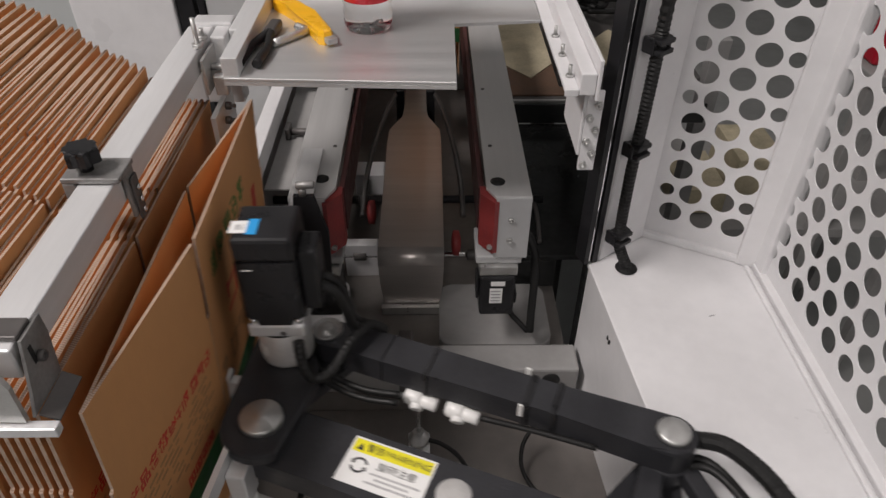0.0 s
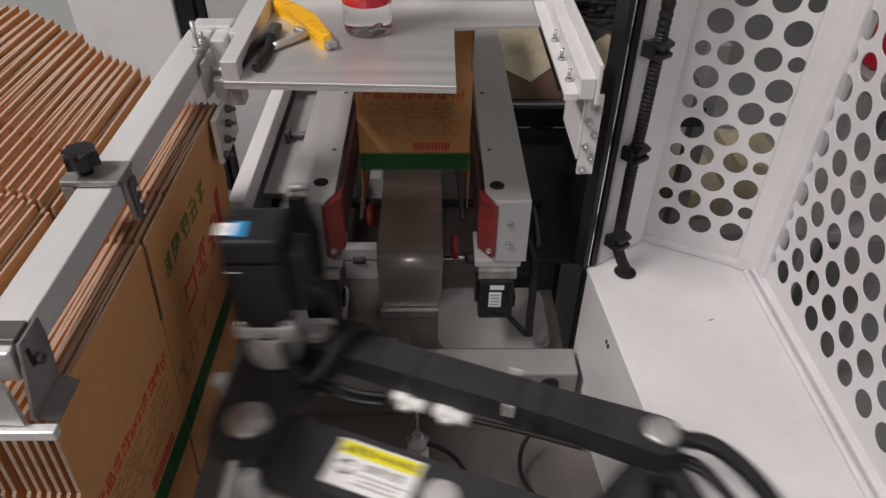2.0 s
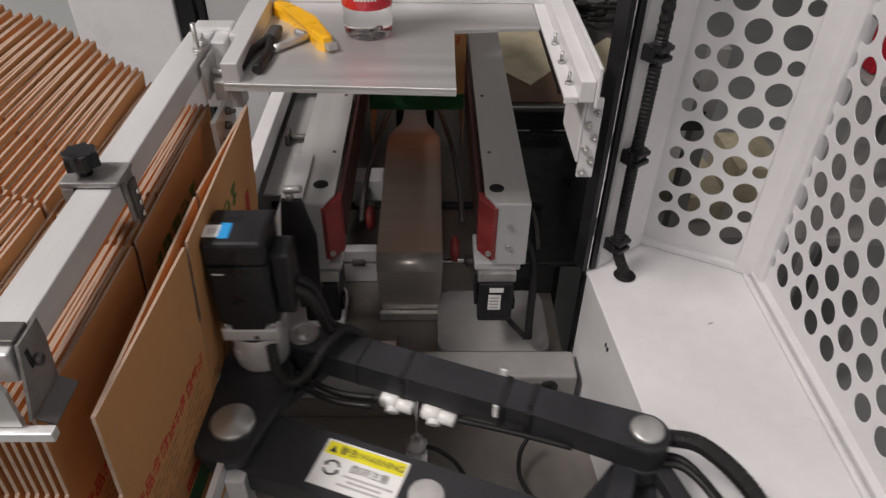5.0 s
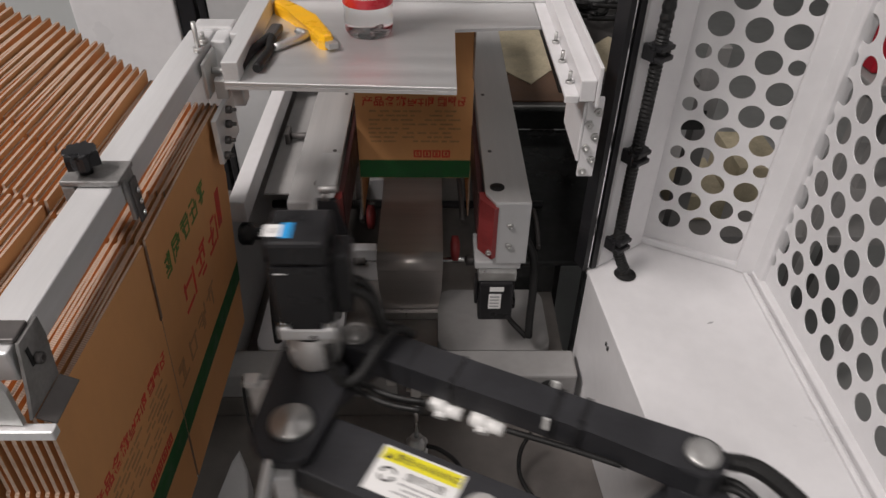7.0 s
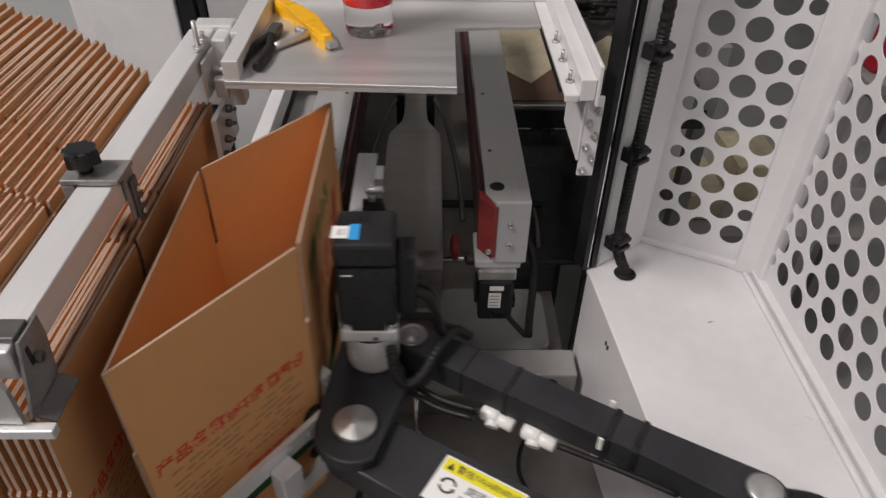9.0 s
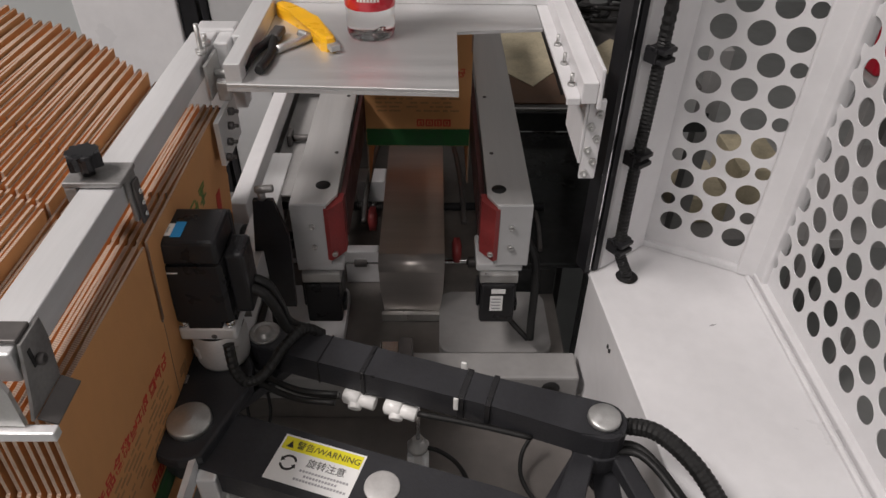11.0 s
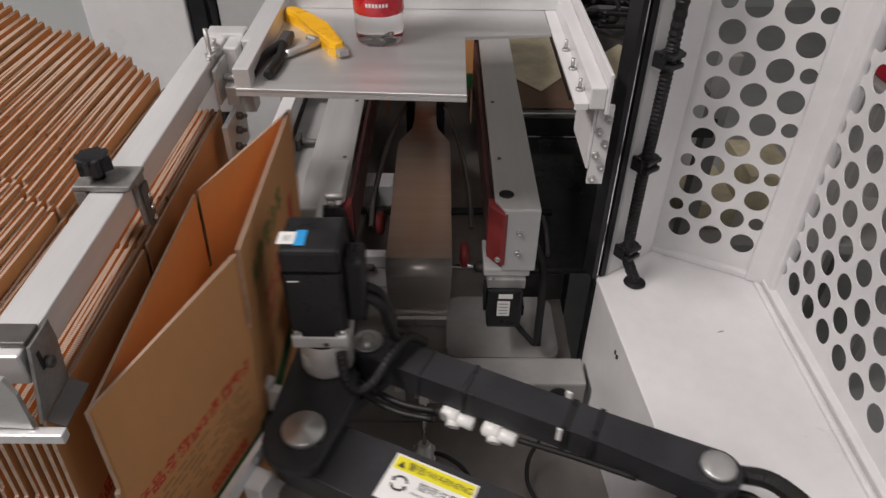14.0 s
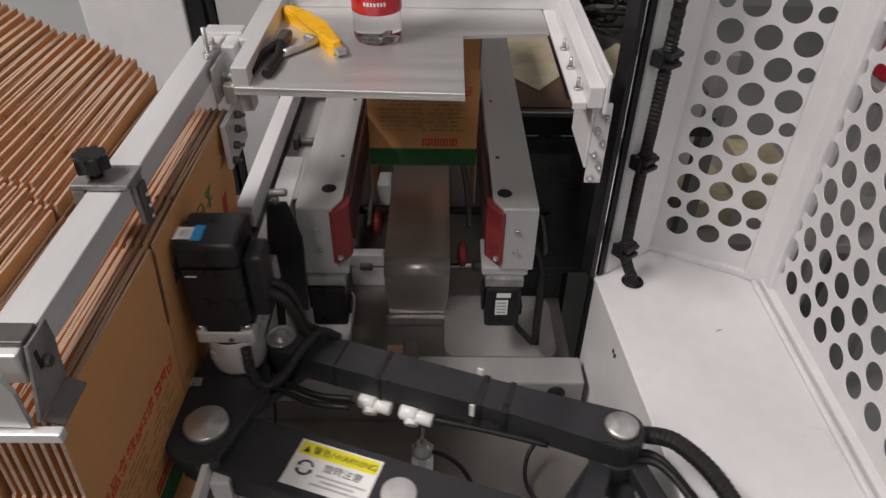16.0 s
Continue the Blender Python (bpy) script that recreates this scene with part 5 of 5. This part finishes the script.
    part("elbow_fitting", bm, CLAMP_GREY, q, "grey elbow hose fitting")
    P["guide"] = q
    for x in (-0.165, -0.03):
        for z in (0.375, 0.432):
            bm = bmesh.new()
            turned(bm, [(0.004, 0.0), (0.006, 0.003), (0.0115, 0.0108)], 16, pose(x, -0.0298, z, -90))
            part("suction_cup", bm, RUBBER, g, "black rubber suction cup")
    for x in (-0.175, -0.15, -0.075, -0.05):
        bm = bmesh.new()
        screw(bm, (x, -0.036, 0.436), (0, -1, 0), 0.003, 0.002)
        part("plate_screw", bm, PLATED, g)
    part("manifold", boxes((-0.102, -0.055, 0.390, -0.078, -0.0362, 0.434), bev=0.002), ALU, g, "aluminium vacuum manifold block")
    bm = bmesh.new()
    rod(bm, (-0.09, -0.048, 0.390), (-0.09, -0.051, 0.374), 0.0080, 14, 0.001)
    rod(bm, (-0.09, -0.050, 0.380), (-0.086, -0.070, 0.364), 0.0072, 14, 0.002)
    part("vacuum_fitting", bm, CERAMIC, g, "pale elbow vacuum fitting")
    bm = bmesh.new()
    sweep(bm, [(-0.086, -0.069, 0.365), (-0.080, -0.080, 0.354), (-0.060, -0.086, 0.346), (-0.025, -0.074, 0.346), (0.006, -0.055, 0.356), (0.015, -0.038, 0.37)], 0.0034, 10)
    part("vacuum_hose", bm, RUBBER, g, "black vacuum hose")
    return r, P


ROBOT, ARM = robot()


# ---------------------------------------------------------------- far things behind the machine
def surroundings():
    w = thing("wall_cabinet", "white steel cabinet behind the carton magazine", "cabinet", (-0.645, 1.22, -0.70))
    part("body", boxes((-0.55, 0, 0, 0.02, 0.45, 1.75), bev=0.004), HALL, w, "pale grey side sheet")
    part("front_frame", boxes((0.021, -0.012, 0, 0.20, 0.05, 1.8), bev=0.003), WHITE, w, "white folded front frame")
    part("seal", boxes((0.201, -0.005, 0, 0.232, 0.03, 1.8), (0.238, -0.005, 0, 0.250, 0.03, 1.8), bev=0.003), BLACK, w, "black slotted profile")
    part("panel", boxes((0.252, 0.0, 0, 0.34, 0.03, 1.8), bev=0.002), GREY, w)
    b = thing("stacked_box", "dark brown cardboard box standing behind the shelf wall", "box", (0.02, 0.96, 0.6802))
    part("carton_body", boxes((-0.10, 0, 0, 0.135, 0.15, 0.045), bev=0.002), BROWN, b)
    part("lid_flap", boxes((-0.02, -0.003, 0.0455, 0.14, 0.15, 0.048), bev=0.001), KRAFT, b)
    c = thing("cable_heap", "tangle of black cables behind the guard post", "cables", (0.30, 1.26, 0.53))
    rg = random.Random(3)
    for k in range(9):
        bm = bmesh.new()
        a0, rr, h = rg.uniform(0, 6.3), rg.uniform(0.03, 0.07), rg.uniform(0.005, 0.05)
        sweep(bm, [(rr * math.cos(a0 + i * 0.8) * 1.2 + 0.01 * k - 0.04, rr * math.sin(a0 + i * 0.8), h + 0.006 * rg.random()) for i in range(7)], 0.0042, 7)
        part("cable", bm, RUBBER, c)
    part("cable_tray", boxes((-0.10, -0.26, -0.02, 0.12, 0.10, -0.003), (0.0, 0.08, -1.23, 0.03, 0.10, -0.02), bev=0.002), DARKSTEEL, c)
    bm = bmesh.new()
    prism(bm, [(0.264, 1.128), (0.273, 1.045), (0.315, 1.03), (0.335, 1.15), (0.312, 1.187)], 0.5272, 0.5290, 0.0004)
    solid("card_scrap", bm, TAN, "pale yellow card scrap lying beside the cables", "card scrap")


surroundings()


# ---------------------------------------------------------------- what moves
LEAVE = (-0.15, 2.38, 4.90, 8.65, 11.20, 13.775, 16.3)      # the arm leaves the magazine
BACK = (1.46, 3.98, 6.51, 10.25, 12.80, 15.37)              # the arm is half way back out of the tunnel
GO = ((0, -0.235, 0.503), (0.05, -0.216, 0.502), (0.1, -0.191, 0.501), (0.2, -0.143, 0.498), (0.3, -0.097, 0.497), (0.4, -0.052, 0.496), (0.5, -0.006, 0.495), (0.6, 0.037, 0.494),
      (0.7, 0.082, 0.495), (0.8, 0.114, 0.511), (0.9, 0.118, 0.563), (1.0, 0.119, 0.619), (1.1, 0.1185, 0.661), (1.2, 0.119, 0.678))
RETURN = ((-0.15, 0.119, 0.678), (-0.1, 0.120, 0.657), (0, 0.119, 0.592), (0.05, 0.117, 0.536), (0.1, 0.105, 0.507), (0.13, 0.094, 0.499), (0.2, 0.051, 0.495), (0.3, -0.010, 0.496),
          (0.4, -0.074, 0.498), (0.5, -0.143, 0.500), (0.54, -0.178, 0.501), (0.63, -0.223, 0.502), (0.7, -0.233, 0.503), (0.8, -0.235, 0.503))
TURN_GO = ((0, 90), (0.1, 87), (0.15, 82), (0.225, 71), (0.3, 59), (0.35, 52), (0.45, 41), (0.55, 30), (0.62, 17), (0.68, 7), (0.74, 1), (0.78, 0))
GUIDE_GO = ((0, 0.010), (0.1, 0.0), (0.2, -0.022), (0.3, -0.025), (0.55, -0.034), (0.65, -0.047), (0.7, -0.048))      # slide of the angle rail beside the head
GUIDE_BACK = ((0.3, -0.048), (0.42, -0.03), (0.55, -0.006), (0.68, 0.010))
SWING = ((0, -0.054), (12, -0.056), (18, -0.053), (30, -0.040), (50, -0.033), (71, -0.035), (82, -0.030), (86, -0.016), (90, 0.0))      # the held corner's place beside the head, by the turn
TURN_BACK = ((-0.14, 0), (-0.1, 2), (-0.05, 8), (0, 21), (0.05, 44), (0.1, 68), (0.18, 87), (0.24, 90))
# place of the carton's front once the belts take it, about the time the arm is half way back
CARRIED = ((-0.5, 0.618), (-0.4, 0.645), (-0.3, 0.671), (-0.2, 0.702), (-0.1, 0.738), (0, 0.784), (0.1, 0.835), (0.2, 0.873), (0.5, 0.964), (0.65, 1.025), (1.0, 1.19), (1.2, 1.32), (1.4, 1.49), (1.6, 1.67))


def lerp(table, t):
    """Values of a table of rows at t, eased through its rows."""
    if t <= table[0][0]:
        return table[0][1:]
    if t >= table[-1][0]:
        return table[-1][1:]
    for i in range(len(table) - 1):
        a, b = table[i], table[i + 1]
        if a[0] <= t <= b[0]:
            p, n = table[max(i - 1, 0)], table[min(i + 2, len(table) - 1)]
            u, h = (t - a[0]) / (b[0] - a[0]), b[0] - a[0]
            out = []
            for k in range(1, len(a)):
                ma = (b[k] - p[k]) / (b[0] - p[0]) if b[0] > p[0] else 0
                mb = (n[k] - a[k]) / (n[0] - a[0]) if n[0] > a[0] else 0
                if i == 0:
                    ma = 0
                if i == len(table) - 2:
                    mb = 0
                out.append((2 * u ** 3 - 3 * u * u + 1) * a[k] + (u ** 3 - 2 * u * u + u) * h * ma + (3 * u * u - 2 * u ** 3) * b[k] + (u ** 3 - u * u) * h * mb)
            return tuple(out)


def head_at(t):
    """Place of the head, turn of the suction plate, slide of the angle rail and of the folded suction plate."""
    go = [d for d in LEAVE if d <= t]
    back = [b for b in BACK if b - 0.32 <= t]
    d, b = (go[-1] if go else -9), (back[-1] if back else -9)
    if d > b:
        return (*lerp(GO, t - d), lerp(TURN_GO, t - d)[0], lerp(GUIDE_GO, t - d)[0], 0.0)
    ang, slide = lerp(TURN_BACK, t - b)[0], lerp(GUIDE_BACK, t - b)[0]
    return (*lerp(RETURN, t - b), ang, slide, -0.06 * min(1, max(0, (ang - 20) / 60)) * (0.010 - slide) / 0.058)


def corner_at(hx, hy, ang):
    """Carton corner that the suction plate holds, for a head place and a turn."""
    x, y = hx + lerp(SWING, ang)[0], hy - 0.041
    return max(x, FACE_X + 0.0005), y + (HINGE_Y - y) * min(1, max(0, (ang - 40) / 40))


def arm_poses(t):
    hx, hy, ang, slide, tuck = head_at(t)
    ax, ay = hx + J_A[0], hy + J_A[1]
    sx, sy = SHOULDER
    d = math.hypot(ax - sx, ay - sy)
    k = (d * d + REACH_UP ** 2 - REACH_FORE ** 2) / (2 * d)
    h = math.sqrt(max(REACH_UP ** 2 - k * k, 0))
    ux, uy = (ax - sx) / d, (ay - sy) / d
    ex, ey = sx + ux * k + uy * h, sy + uy * k - ux * h
    fore = math.degrees(math.atan2(ey - ay, ex - ax))
    up = math.degrees(math.atan2(ey - sy, ex - sx))
    cx, cy = corner_at(hx, hy, ang)
    c, s = math.cos(radians(ang)), math.sin(radians(ang))
    gx, gy = cx + 0.0115 * c - 0.018 * s, cy + 0.0115 * s + 0.018 * c
    o = lambda x, y, rz=0.0: pose(x - sx, y - sy, -0.15, 0, 0, rz)
    return {"head": o(hx, hy), "link_a": o(ax, ay, fore), "link_b": o(hx + J_B[0], hy + J_B[1], fore), "elbow": o(ex, ey), "upper": o(sx, sy, up), "grip": o(gx + tuck, gy, ang), "guide": o(hx + slide, hy + 0.07 * min(1, max(0, (slide + 0.048) / 0.012)))}


def foot_back(lean):
    return (Z_TOP - Z_FOOT) * math.tan(radians(lean))


def waiting_place(n, t):
    """Corner x and foot z of the n-th flat carton of the magazine, which moves up as cartons leave."""
    gone = 0.0
    for d in LEAVE:
        gone += min(1.0, max(0.0, (t - d - 0.25) / 0.4))
    q = max(n - gone, 0.0)
    # the foremost few stand almost level, those behind lie up the slope
    r = 0.12 * q if q < 7.4 else min(q, 0.89 + (q - 7.4) * 3.75)
    return FACE_X - PITCH * q - foot_back(LEAN), Z_FOOT + RISE * PITCH * r


def motions():
    steps = [round(i * 0.05, 3) for i in range(321)]
    tracks = {k: [] for k in ARM}
    for t in steps:
        for k, m in arm_poses(t).items():
            tracks[k].append((t, m))
    for k, ob in ARM.items():
        walk(ob, tracks[k])
    for n, (c, p) in enumerate(CARTONS):
        # the first one already lies in the tunnel when the clip starts
        leave, back = (-2.7, -1.40) if n == 0 else (LEAVE[n - 1], BACK[n - 1] if n - 1 < len(BACK) else 99.0)
        root, sides, trail = [], {"right": [], "left": [], "back": []}, []
        for t in steps:
            ang, lean = FLAT_ANGLE, LEAN
            if t < leave:
                x, z = waiting_place(n - 1, t)
                y = HINGE_Y
            else:
                z = Z_FOOT
                hold = back - 0.5
                hx, hy, ang = (0.119, 0.657, 0.0) if n == 0 else head_at(min(t, hold))[:3]
                ang = min(ang, FLAT_ANGLE)
                x, y = corner_at(hx, hy, ang)
                lean = LEAN * min(1, max(0, (ang - 35) / 50))
                x -= foot_back(lean)
                if t >= hold:
                    y = min(lerp(CARRIED, t - back)[0] + max(0.0, t - back - 1.6) * 0.95, 4.55 - 0.30 * n)
            root.append((t, pose(x, y, z, lean, 0, ang)))
            u = min(1, max(0, (y - 0.565) / 0.07))
            trail.append((t, pose(0, 0, 0, 82 * u * u * (3 - 2 * u))))
            pp = panel_poses(ang)
            for k in sides:
                sides[k].append((t, pp[k]))
        walk(c, root)
        walk(p["front_flap"], trail)
        walk(p["back_flap"], trail)
        for k in sides:
            walk(p[k], sides[k])
    for n, (c, dy, dz, turn) in enumerate(WAITING):
        rows, i = [], 7 + n
        times = [0.0] + [u for d in LEAVE[1:6] for u in (d + 0.25, d + 0.65)] + [16.0]
        for t in times:
            x, z = waiting_place(i, t)
            rows.append((t, pose(x, HINGE_Y + dy, z + dz, LEAN, 0, FLAT_ANGLE + turn)))
        walk(c, rows)


motions()
